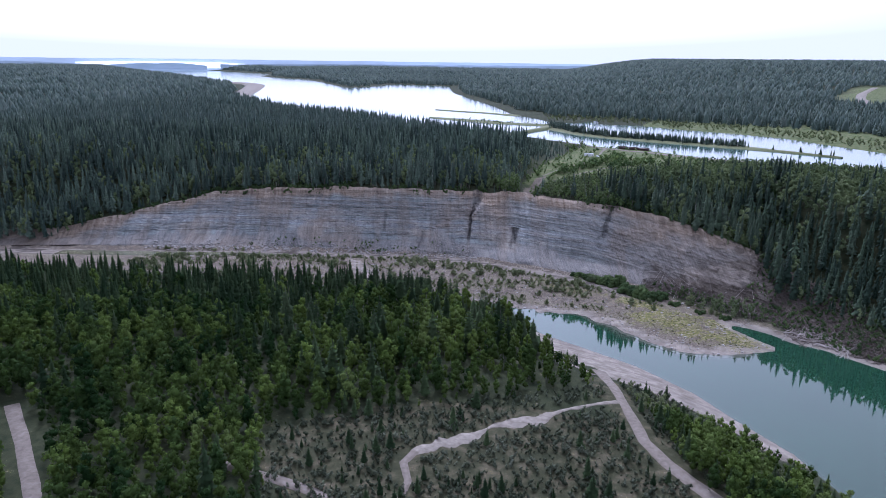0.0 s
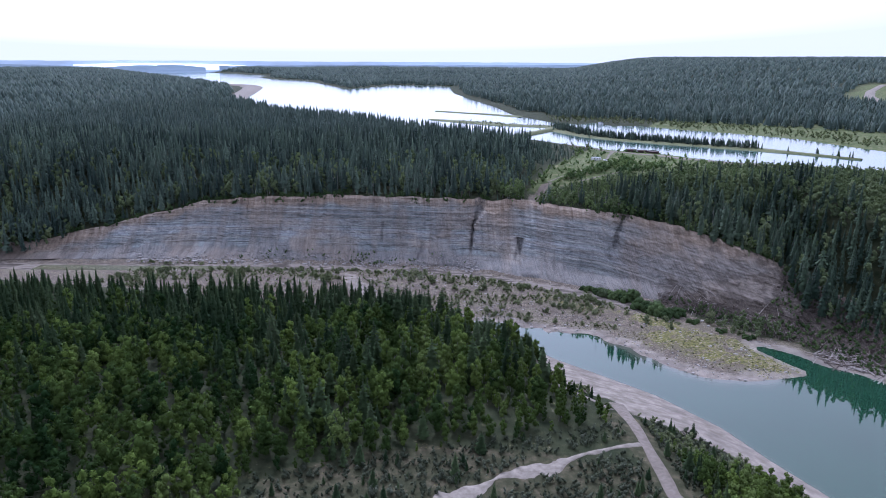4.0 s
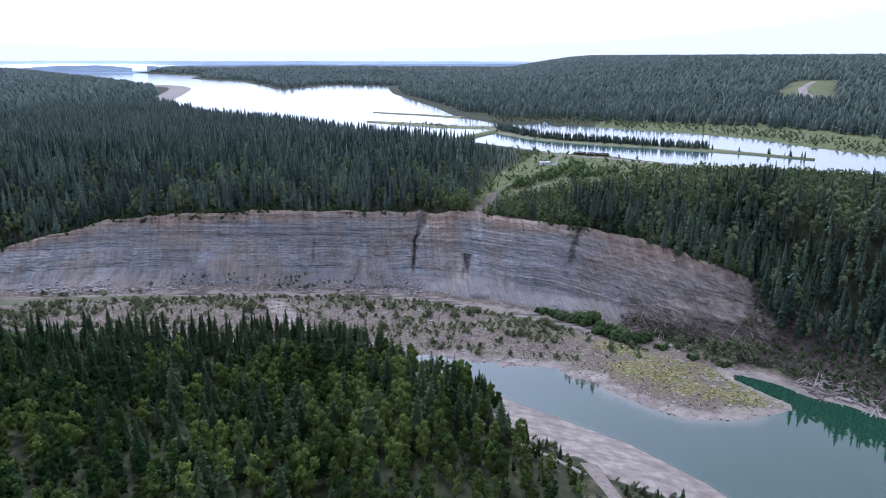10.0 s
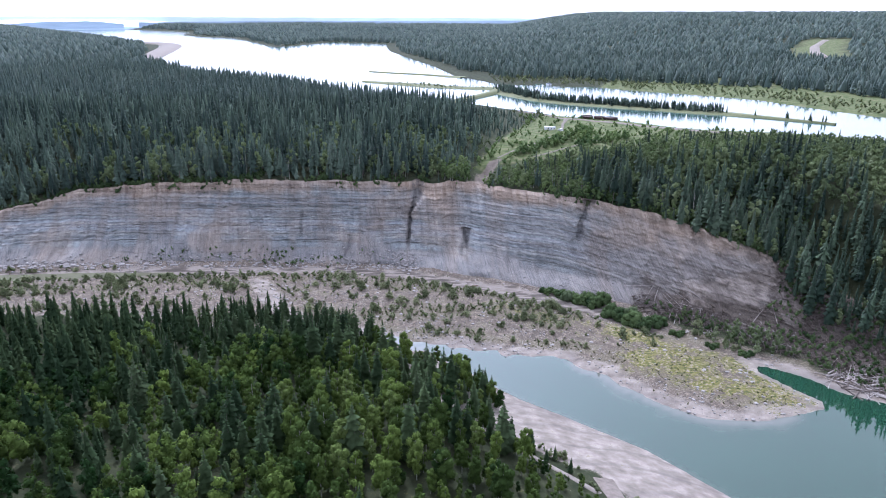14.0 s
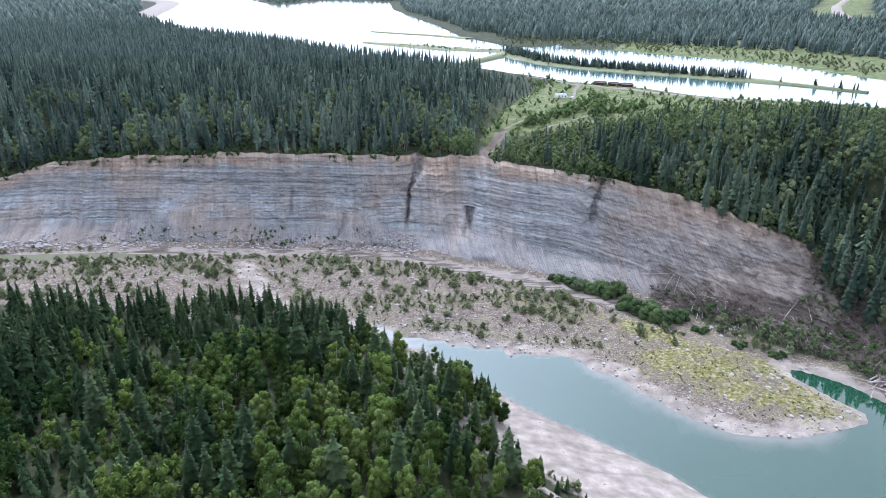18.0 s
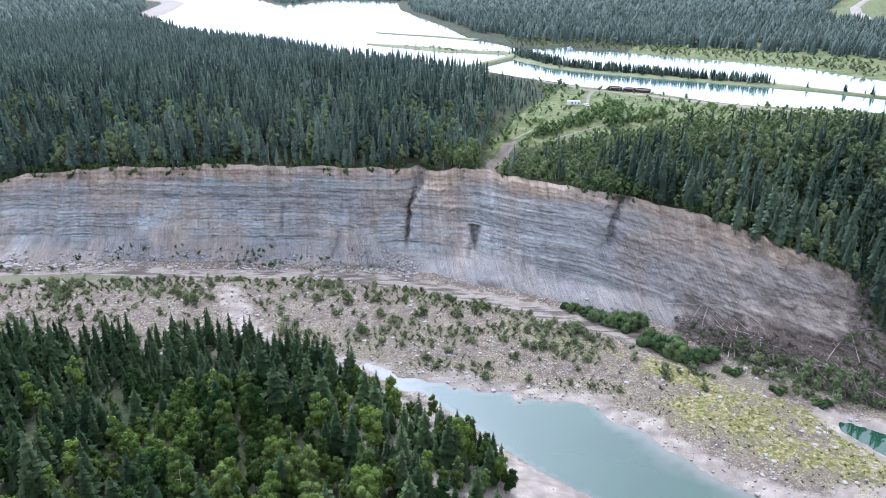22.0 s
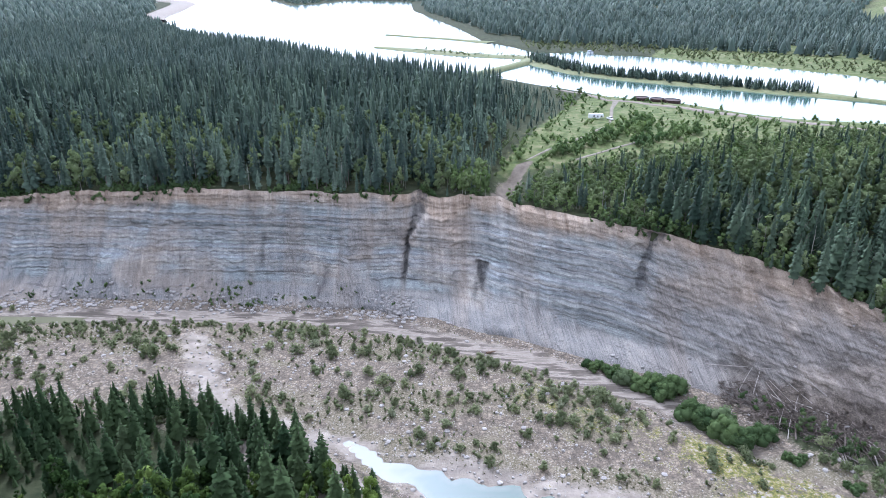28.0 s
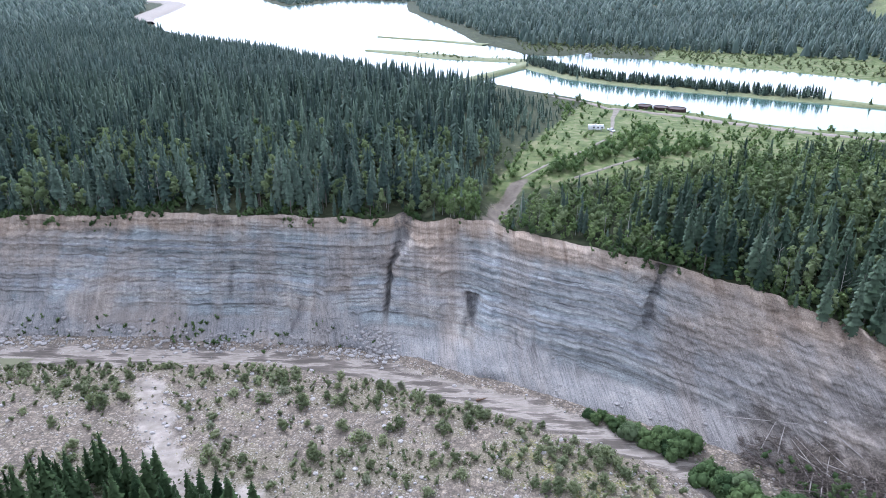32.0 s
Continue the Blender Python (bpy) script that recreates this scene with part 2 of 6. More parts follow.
def cliff_material():
    """Flat-lying shale and sandstone beds, washed by rills, with scree below and tan soil above."""
    m, n, l, b = material("cliff_rock", 0.95, 0.12)
    p = place(n)
    sep = n.new("ShaderNodeSeparateXYZ")
    l.new(p, sep.inputs[0])
    px, pz = sep.outputs[0], sep.outputs[2]
    jag = noise_tex(n, l, p, 0.45, 5, 0.65)
    dip = maths(n, l, "MULTIPLY", maths(n, l, "MAXIMUM", maths(n, l, "SUBTRACT", px, 60.0), 0.0), 0.12)
    zz = maths(n, l, "ADD", maths(n, l, "ADD", pz, dip), maths(n, l, "ADD", maths(n, l, "MULTIPLY", noise_tex(n, l, p, 0.012, 2), 0.8), maths(n, l, "MULTIPLY", jag, 0.3)))
    beds = random.Random(23)
    stops = []
    for k in range(30):
        v = beds.choice((beds.uniform(0.16, 0.21), beds.uniform(0.2, 0.26), beds.uniform(0.23, 0.31)))
        hue = beds.choice(((0.94, 1.0, 1.05), (0.93, 1.02, 1.02), (1.03, 1.0, 0.93), (0.98, 1.01, 1.0)))
        stops.append(((k + beds.uniform(0.05, 0.95)) / 30, tuple(v * h for h in hue)))
    c = ramp(n, l, maths(n, l, "FRACT", maths(n, l, "DIVIDE", zz, 27.0)), stops, True)
    c = mix(n, l, 0.45, c, ramp(n, l, maths(n, l, "DIVIDE", zz, 60.0), [(at_, tone_) for (at_, _), (_, tone_) in zip(stops, stops[::-1])], True))

    def sheared(slant, sx, sz):
        q = n.new("ShaderNodeCombineXYZ")
        l.new(maths(n, l, "MULTIPLY", maths(n, l, "ADD", px, maths(n, l, "MULTIPLY", pz, slant)), sx), q.inputs[0])
        l.new(maths(n, l, "MULTIPLY", zz if sz > 0.5 else pz, sz), q.inputs[2])
        return q.outputs[0]

    band = noise_tex(n, l, sheared(0.0, 0.014, 1.0), 1.5, 6, 0.72)
    flake = noise_tex(n, l, sheared(0.0, 0.22, 1.0), 1.6, 5, 0.7)
    c = mix(n, l, 0.9, c, ramp(n, l, flake, ((0.36, (0.78, 0.78, 0.79)), (0.46, (0.98, 0.98, 0.98)), (0.55, (1.02, 1.02, 1.01)), (0.64, (1.2, 1.19, 1.17)))), "MULTIPLY")
    c = mix(n, l, 0.6, c, ramp(n, l, band, ((0.36, (0.62, 0.64, 0.66)), (0.43, (0.95, 0.95, 0.95)), (0.55, (1.03, 1.02, 1.0)), (0.62, (1.3, 1.27, 1.22)))), "MULTIPLY")

    def seam(gap, width, seed, amount):
        """Thin dark joints between beds, broken along their length."""
        saw = maths(n, l, "FRACT", maths(n, l, "ADD", maths(n, l, "DIVIDE", zz, gap), seed))
        gate = n.new("ShaderNodeMapRange")
        gate.inputs[1].default_value, gate.inputs[2].default_value, gate.inputs[4].default_value = 0.5, 0.58, amount
        l.new(noise_tex(n, l, sheared(seed, 0.05, 0.3), 0.9, 4, 0.65), gate.inputs[0])
        return maths(n, l, "MULTIPLY", maths(n, l, "LESS_THAN", saw, width), gate.outputs[0])

    for gap, width, seed, amount in ((7.1, 0.05, 0.31, 0.8), (3.3, 0.07, 0.07, 0.55), (1.5, 0.12, 0.0, 0.35)):
        c = mix(n, l, seam(gap, width, seed, amount), c, (0.065, 0.067, 0.073))
    stain = noise_tex(n, l, p, 0.035, 5, 0.6, (1, 1, 1.6))
    c = mix(n, l, ramp(n, l, stain, ((0.52, (0, 0, 0)), (0.7, (0.6, 0.6, 0.6)))), c, (0.265, 0.225, 0.19))
    wash = noise_tex(n, l, sheared(0.12, 0.4, 0.035), 1.0, 5, 0.6)
    c = mix(n, l, 0.6, c, ramp(n, l, wash, ((0.3, (0.7, 0.7, 0.71)), (0.5, (1, 1, 1)), (0.7, (1.25, 1.22, 1.18)))), "MULTIPLY")
    rill = noise_tex(n, l, sheared(0.4, 0.7, 0.05), 1.0, 5, 0.62)
    groove = maths(n, l, "ABSOLUTE", maths(n, l, "SUBTRACT", rill, 0.5))
    scree = ramp(n, l, groove, ((0.0, (0.11, 0.11, 0.11)), (0.015, (0.178, 0.174, 0.168)), (0.05, (0.215, 0.209, 0.2)), (0.2, (0.195, 0.184, 0.17))))
    scree = mix(n, l, 0.8, scree, ramp(n, l, noise_tex(n, l, p, 0.09, 5, 0.65), ((0.35, (0.72, 0.72, 0.74)), (0.5, (1, 1, 1)), (0.65, (1.25, 1.2, 1.14)))), "MULTIPLY")
    c = mix(n, l, maths(n, l, "MULTIPLY", attr(n, "talus"), 0.9), c, scree)
    slide = ramp(n, l, groove, ((0.0, (0.12, 0.105, 0.09)), (0.02, (0.20, 0.178, 0.158)), (0.08, (0.245, 0.218, 0.192)), (0.25, (0.22, 0.195, 0.17))))
    c = mix(n, l, maths(n, l, "MULTIPLY", attr(n, "streak"), 0.85), c, slide)
    c = mix(n, l, seam(4.4, 0.11, 0.53, 0.55), c, (0.085, 0.077, 0.07))
    soil = ramp(n, l, wash, ((0.32, (0.18, 0.135, 0.10)), (0.68, (0.36, 0.295, 0.23))))
    c = mix(n, l, attr(n, "soil"), c, soil)
    fine = noise_tex(n, l, p, 2.0, 7, 0.8)
    # one dark colour for wet seeps and for shade painted into recesses
    c = mix(n, l, maths(n, l, "MULTIPLY", attr(n, "wet_shade"), ramp(n, l, jag, ((0.35, (1, 1, 1)), (0.62, (0.45, 0.45, 0.45))))), c, (0.055, 0.053, 0.053))
    c = mix(n, l, attr(n, "shrubby"), c, ramp(n, l, fine, ((0.3, (0.042, 0.034, 0.027)), (0.5, (0.08, 0.067, 0.054)), (0.7, (0.15, 0.128, 0.107)))))
    c = mix(n, l, 0.85, c, ramp(n, l, fine, ((0.38, (0.45, 0.45, 0.45)), (0.47, (0.86, 0.86, 0.86)), (0.55, (1.0, 1.0, 1.0)), (0.64, (1.4, 1.39, 1.36)))), "MULTIPLY")
    c = mix(n, l, 0.75, c, ramp(n, l, attr(n, "tone"), ((0.1, (0.8, 0.8, 0.81)), (0.5, (1, 1, 1)), (0.9, (1.2, 1.19, 1.16)))), "MULTIPLY")
    l.new(c, b.inputs["Base Color"])
    bump(n, l, b, maths(n, l, "ADD", band, maths(n, l, "ADD", maths(n, l, "MULTIPLY", rill, attr(n, "talus")), fine)), 0.6, 0.25)
    return m


def water_material(name, colour, rough, ripple, shoal=None):
    """Still water over a dark bed; where it is shallow the pale silt bed shows through."""
    m, n, l, b = material(name, rough, 1.0)
    b.inputs["IOR"].default_value = 1.39
    p = place(n)
    big = noise_tex(n, l, p, 0.03, 3)
    c = mix(n, l, big, tuple(0.75 * v for v in colour), tuple(1.2 * v for v in colour))
    if shoal:
        depth = maths(n, l, "ADD", attr(n, "shoal"), maths(n, l, "MULTIPLY", maths(n, l, "SUBTRACT", noise_tex(n, l, p, 0.12, 5), 0.5), 0.5))
        c = mix(n, l, ramp(n, l, depth, ((0.25, (0, 0, 0)), (0.9, (0.85, 0.85, 0.85)))), c, shoal)
    l.new(c, b.inputs["Base Color"])
    bump(n, l, b, noise_tex(n, l, p, 1.1, 3), ripple, 0.05)
    return m


M_GROUND, M_CLIFF = ground_material(), cliff_material()
M_RIVER = water_material("river_water", (0.014, 0.046, 0.026), 0.02, 0.03, (0.095, 0.098, 0.078))
M_LAKE = water_material("lake_water", (0.05, 0.10, 0.085), 0.12, 0.14)
M_SPRUCE = foliage("spruce_needles", (0.016, 0.030, 0.014), (0.050, 0.074, 0.032), 0.15, 0.5, 0.9, 0.03)
M_ASPEN = foliage("aspen_leaves", (0.014, 0.034, 0.010), (0.115, 0.162, 0.036), 0.25, 0.6)
# one spruce, two tones: the first has haze painted in, the second none
M_HAZYSPRUCE = foliage("hazed_spruce_needles", (0.026, 0.044, 0.036), (0.105, 0.145, 0.105), 0.12, 0.6, 0.75, 0.12)
M_DARKSPRUCE = foliage("unhazed_spruce_needles", (0.018, 0.033, 0.023), (0.065, 0.095, 0.058), 0.12, 0.6, 0.75, 0.1)
M_SILVER = foliage("silver_willow_leaves", (0.045, 0.055, 0.036), (0.125, 0.138, 0.10), 0.3, 0.4)
M_GREYWOOD = foliage("grey_aspen_leaves", (0.08, 0.108, 0.055), (0.17, 0.205, 0.105), 0.35, 0.3)
M_WILLOW = foliage("willow_leaves", (0.10, 0.12, 0.065), (0.20, 0.22, 0.125), 0.4, 0.35)
M_YOUNG = foliage("young_aspen_leaves", (0.065, 0.105, 0.042), (0.165, 0.215, 0.088), 0.35, 0.4)
M_ALDER = foliage("alder_leaves", (0.038, 0.066, 0.028), (0.10, 0.142, 0.058), 0.35, 0.4)
M_HERB = foliage("herbs", (0.062, 0.066, 0.038), (0.155, 0.142, 0.088), 0.35)
M_MURK = water_material("murky_water", (0.13, 0.13, 0.08), 0.06, 0.05)
M_BRUSH = foliage("dead_brush", (0.07, 0.058, 0.048), (0.15, 0.125, 0.105), 0.1, 0.5)
# distance haze is painted into this foliage: lighter and bluer than the near trees
M_HAZYWOOD = foliage("far_foliage_hazed", (0.052, 0.082, 0.07), (0.105, 0.14, 0.112), 0.25, 0.4, 0.75, 0.25)
M_BARK = plain("grey_bark", (0.09, 0.075, 0.06), (0.2, 0.18, 0.15), 6.0)
M_PALEBARK = plain("pale_aspen_bark", (0.22, 0.21, 0.18), (0.45, 0.43, 0.38), 4.0)
M_ROAD = plain("gravel_road", (0.15, 0.125, 0.10), (0.25, 0.215, 0.185), 0.6, 0.95, 0.05)
M_TRACK = plain("worn_dirt", (0.13, 0.115, 0.085), (0.24, 0.215, 0.175), 0.5, 0.95, 0.05)
M_SAND = plain("pale_silt", (0.17, 0.147, 0.12), (0.32, 0.283, 0.24), 0.5, 0.95, 0.1)
M_STONE = plain("pale_stone", (0.2, 0.185, 0.17), (0.38, 0.36, 0.335), 1.5, 0.95, 0.05)
M_LOG = plain("bleached_wood", (0.20, 0.17, 0.15), (0.42, 0.39, 0.35), 3.0)
M_DEADWOOD = plain("dead_wood", (0.06, 0.047, 0.038), (0.20, 0.17, 0.145), 1.2)
M_GRASS = plain("shore_grass", (0.10, 0.12, 0.05), (0.20, 0.20, 0.10), 0.6)


# ---- number helpers ----
def vnoise(x, y, seed=0):
    """Smooth value noise in -1..1."""
    x, y = np.asarray(x, float), np.asarray(y, float)
    xi, yi = np.floor(x), np.floor(y)
    fx, fy = x - xi, y - yi
    fx, fy = fx * fx * (3 - 2 * fx), fy * fy * (3 - 2 * fy)

    def h(a, b):
        v = np.sin(a * 127.1 + b * 311.7 + seed * 74.7) * 43758.5453
        return v - np.floor(v)

    top = h(xi, yi) * (1 - fx) + h(xi + 1, yi) * fx
    low = h(xi, yi + 1) * (1 - fx) + h(xi + 1, yi + 1) * fx
    return 2 * (top * (1 - fy) + low * fy) - 1


def fbm(x, y, seed=0, n=4):
    return sum(vnoise(x * 2**k, y * 2**k, seed + k) * 0.5**k for k in range(n)) / 1.6


def step(a, b, v):
    t = np.clip((np.asarray(v, float) - a) / (b - a), 0, 1)
    return t * t * (3 - 2 * t)


def sdf(poly, x, y):
    """Signed distance to a closed outline, positive inside."""
    x, y = np.asarray(x, float), np.asarray(y, float)
    best, inside = np.full(x.shape, 1e18), np.zeros(x.shape, bool)
    for (ax, ay), (bx, by) in zip(poly, poly[1:] + poly[:1]):
        dx, dy = bx - ax, by - ay
        t = np.clip(((x - ax) * dx + (y - ay) * dy) / (dx * dx + dy * dy), 0, 1)
        best = np.minimum(best, (x - ax - t * dx) ** 2 + (y - ay - t * dy) ** 2)
        cross = (ay > y) != (by > y)
        inside ^= cross & (x < (bx - ax) * (y - ay) / (by - ay if by != ay else 1e-9) + ax)
    return np.where(inside, 1, -1) * np.sqrt(best)


def away(line, x, y):
    """Distance from an open line."""
    best = np.full(np.shape(x), 1e18)
    for (ax, ay), (bx, by) in zip(line, line[1:]):
        dx, dy = bx - ax, by - ay
        t = np.clip(((x - ax) * dx + (y - ay) * dy) / (dx * dx + dy * dy), 0, 1)
        best = np.minimum(best, (x - ax - t * dx) ** 2 + (y - ay - t * dy) ** 2)
    return np.sqrt(best)


def mesh_from(name, verts, faces, mat, smooth=False, attrs=()):
    me = bpy.data.meshes.new(name)
    verts = np.asarray(verts, np.float32)
    if isinstance(faces, np.ndarray):
        n, k = faces.shape
        me.vertices.add(len(verts)), me.loops.add(n * k), me.polygons.add(n)
        me.vertices.foreach_set("co", verts.ravel())
        me.loops.foreach_set("vertex_index", faces.astype(np.int32).ravel())
        me.polygons.foreach_set("loop_start", np.arange(0, n * k, k, dtype=np.int32))
        me.update(calc_edges=True)
    else:
        me.from_pydata(verts.tolist(), [], faces)
    if smooth:
        me.polygons.foreach_set("use_smooth", np.ones(len(me.polygons), bool))
    for key, val in attrs:
        me.attributes.new(key, "FLOAT", "POINT").data.foreach_set("value", np.asarray(val, np.float32).ravel())
    me.materials.append(mat)
    return me


def part(name, bm, mat, parent, label=""):
    """One mesh object under a thing; bm is a bmesh or a ready mesh."""
    if isinstance(bm, bmesh.types.BMesh):
        me = bpy.data.meshes.new(name)
        bm.to_mesh(me)
        bm.free()
        me.materials.append(mat)
    else:
        me = bm
    ob = new(name, me)
    ob.parent = parent
    return tagged(ob, label)


def cells(u, v, seed):
    """Nearest of scattered points: a random number for its cell, and the way from it along u and v."""
    iu, iv = np.floor(u), np.floor(v)
    best, out = np.full(u.shape, 1e9), [np.zeros(u.shape) for _ in range(3)]
    for a in (-1, 0, 1):
        for b in (-1, 0, 1):
            cu, cv = iu + a, iv + b
            h = [np.sin(cu * k1 + cv * k2 + seed * 3.7) * 43758.5453 % 1.0 for k1, k2 in ((127.1, 311.7), (269.5, 183.3), (419.2, 371.9))]
            du, dv = u - cu - h[0], v - cv - h[1]
            d = du * du + dv * dv
            near_ = d < best
            best = np.where(near_, d, best)
            for k, val in enumerate((h[2], du, dv)):
                out[k] = np.where(near_, val, out[k])
    return out


# ---- the plan ----
LAKE_Z = 56.0
RIVER = [(-26, 389), (-34, 398), (-38, 403), (-32, 400), (-25, 396), (-21, 391), (-14, 391), (-9, 388), (-4, 389), (-1, 384), (4, 386), (10, 382), (19, 384), (22, 376), (27, 380), (34, 377), (41, 379), (49, 375), (53, 367), (58, 365), (64, 361), (66, 354), (72, 349), (78, 341), (92, 330), (112, 328), (130, 333), (141, 337),
         (143, 342), (136, 352), (128, 366), (130, 371), (138, 366), (146, 360), (153, 349), (166, 341), (186, 318), (215, 285), (260, 240),
         (330, 170), (420, 60), (300, 20), (220, 90), (150, 165), (120, 208), (112, 238), (98, 262), (87, 284), (66, 310), (39, 332), (26, 342), (14, 354), (4, 366), (-6, 376), (-12, 383), (-20, 383)]
STREAM = [(-420, 452), (-330, 458), (-265, 463), (-222, 469), (-176, 475), (-130, 478), (-72, 482), (-30, 474), (0, 462), (30, 450), (69, 428), (95, 404), (118, 380), (128, 370)]
POND = [(-330, 450), (-262, 452), (-215, 462), (-165, 470), (-160, 475), (-215, 473), (-268, 468), (-330, 464)]
# foot and crest of the cliff along x: x, foot y, crest y, crest z
EDGE = np.array([(-900, 440, 470, 30), (-520, 452, 478, 8), (-420, 462, 482, 8), (-345, 470, 487, 12), (-283, 477, 505, 26), (-233, 484, 527, 36.5), (-190, 488, 526, 42), (-120, 491, 525, 43.5),
                 (-45, 489, 523, 43.5), (-10, 480, 524, 43), (10, 471, 521, 43.5), (30, 462, 509, 44), (73, 441, 482, 44), (100, 424, 467, 42.5), (121, 408, 452, 39),
                 (147, 386, 437, 32), (165, 364, 430, 25), (185, 338, 416, 16), (205, 315, 385, 10), (260, 252, 320, 8), (350, 170, 240, 8), (900, -200, -60, 8)])
LAKE = [(-1956, 3624), (-2450, 4200), (-2026, 4533), (-1575, 3952), (-1322, 3726), (-1142, 3126), (-817, 2778), (-492, 2072), (-446, 2152), (-391, 2422), (-194, 2302), (-177, 2102), (-148, 1849), (-84, 1571),
        (-31, 1354), (7, 1140), (38, 1076), (65, 1012), (100, 1005), (119, 1030), (135, 990), (178, 985), (229, 936), (282, 896), (328, 850), (352, 785), (385, 712), (480, 610), (700, 430), (620, 390),
        (420, 530), (313, 606), (258, 637), (197, 652), (178, 664), (146, 698), (119, 712), (96, 727), (73, 755), (48, 779), (27, 806), (4, 824), (-40, 850), (-110, 915), (-190, 1010), (-330, 1120), (-480, 1330),
        (-610, 1560), (-720, 1850), (-830, 2150), (-920, 2320), (-1230, 2734)]
CLEARING = [(715, 1470), (790, 1640), (930, 1870)]


def edge_at(x):
    foot, crest, top = (np.interp(x, EDGE[:, 0], EDGE[:, k]) for k in (1, 2, 3))
    x = np.asarray(x, float)
    return foot + 1.8 * fbm(x / 17, 0 * x, 15), crest + 1.8 * fbm(x / 20, 0 * x, 16) + 0.15 * fbm(x / 3.1, 0 * x, 20) + 10 * np.exp(-(((x + 22) / 5.0) ** 2)) + 5 * np.exp(-(((x - 15) / 4) ** 2)), top + 1.3 * fbm(x / 15, 0 * x, 17) + 0.4 * fbm(x / 2.7, 0 * x, 19)


def height(x, y):
    x, y = np.asarray(x, float), np.asarray(y, float)
    foot, crest, top = edge_at(x)
    # near side: a bench that falls towards the river
    dr = -sdf(RIVER, x, y)
    bench = 3.5 + 12 * step(400, 250, y) + 0.5 * fbm(x / 30, y / 30, 5)
    bar = 0.5 + 2.0 * step(0, 40, dr) + 0.5 * fbm(x / 14, y / 14, 9)
    side = step(-8, 12, (y - 395) + 0.75 * np.maximum(x + 40, 0) + 0.1 * np.minimum(x + 40, 0))
    low = bench * (1 - side) + bar * side
    low = np.where(dr > 0, np.minimum(low, 0.10 + dr * np.where(side > 0.5, 0.09, 0.28)), np.maximum(dr * 0.3, -5))
    low = np.where(dr > 3, np.maximum(low, 0.2), low)
    ds = away(STREAM, x, y)
    low = np.where(dr > 2, low * (0.25 + 0.75 * step(2, 16, ds)) + 0.15, low)
    # plateau behind the crest
    back = y - crest
    plain_z = 50 + 7.2 * step(20, 130, back) + 1.2 * fbm(x / 60, y / 60, 3)
    high = top + (plain_z - top) * step(0, 70, back)
    high = high - 5.0 * np.exp(-((away([(13, 508), (16, 530), (22, 548)], x, y) / 5.0) ** 2)) * step(565, 540, y)
    dl = sdf(LAKE, x, y)
    far = np.hypot(x, y)
    shore = np.clip(57.2 - LAKE_Z - 0.12 * (dl + 10), -3, 2.5)
    high = np.where(back > 100, np.where(dl > -25, np.minimum(high, LAKE_Z + shore), high), high)
    # far hills
    hill = 88 * step(250, 2100, (x - 150) * 0.62 + (y - 1000) * 0.5 + 60 * fbm(x / 400, y / 400, 11)) * step(-300, 500, x - 0.12 * (y - 1000))
    ridge = 20 * step(2500, 4500, far) * (1 + 0.25 * fbm(x / 700, y / 700, 21)) + 12 * step(800, 1800, far) * fbm(x / 350, y / 350, 13) * step(-100, -600, dl)
    high = high + np.where(dl < -30, np.maximum(hill, ridge) * step(-30, -160, dl), 0)
    v = (y - foot) / (crest - foot)
    wooded = step(178, 200, x) + step(-360, -400, x)
    u = np.clip(v, 0, 1)
    rise = np.clip((u - 0.82) / 0.18, 0, 1) ** 1.3 * (1 - wooded) + u * wooded
    face = low * (1 - rise) + (top - 0.2) * rise
    return np.where(v <= 0, low, np.where(v >= 1, high, face))


# ---- ground: one sheet to the horizon ----
def spread(a, b, fine, end_lo, end_hi, grow=1.09):
    out = list(np.arange(a, b + 0.01, fine))
    s = fine
    while out[-1] < end_hi:
        s *= grow
        out.append(out[-1] + s)
    s = fine
    while out[0] > end_lo:
        s *= grow
        out.insert(0, out[0] - s)
    return np.array(out)


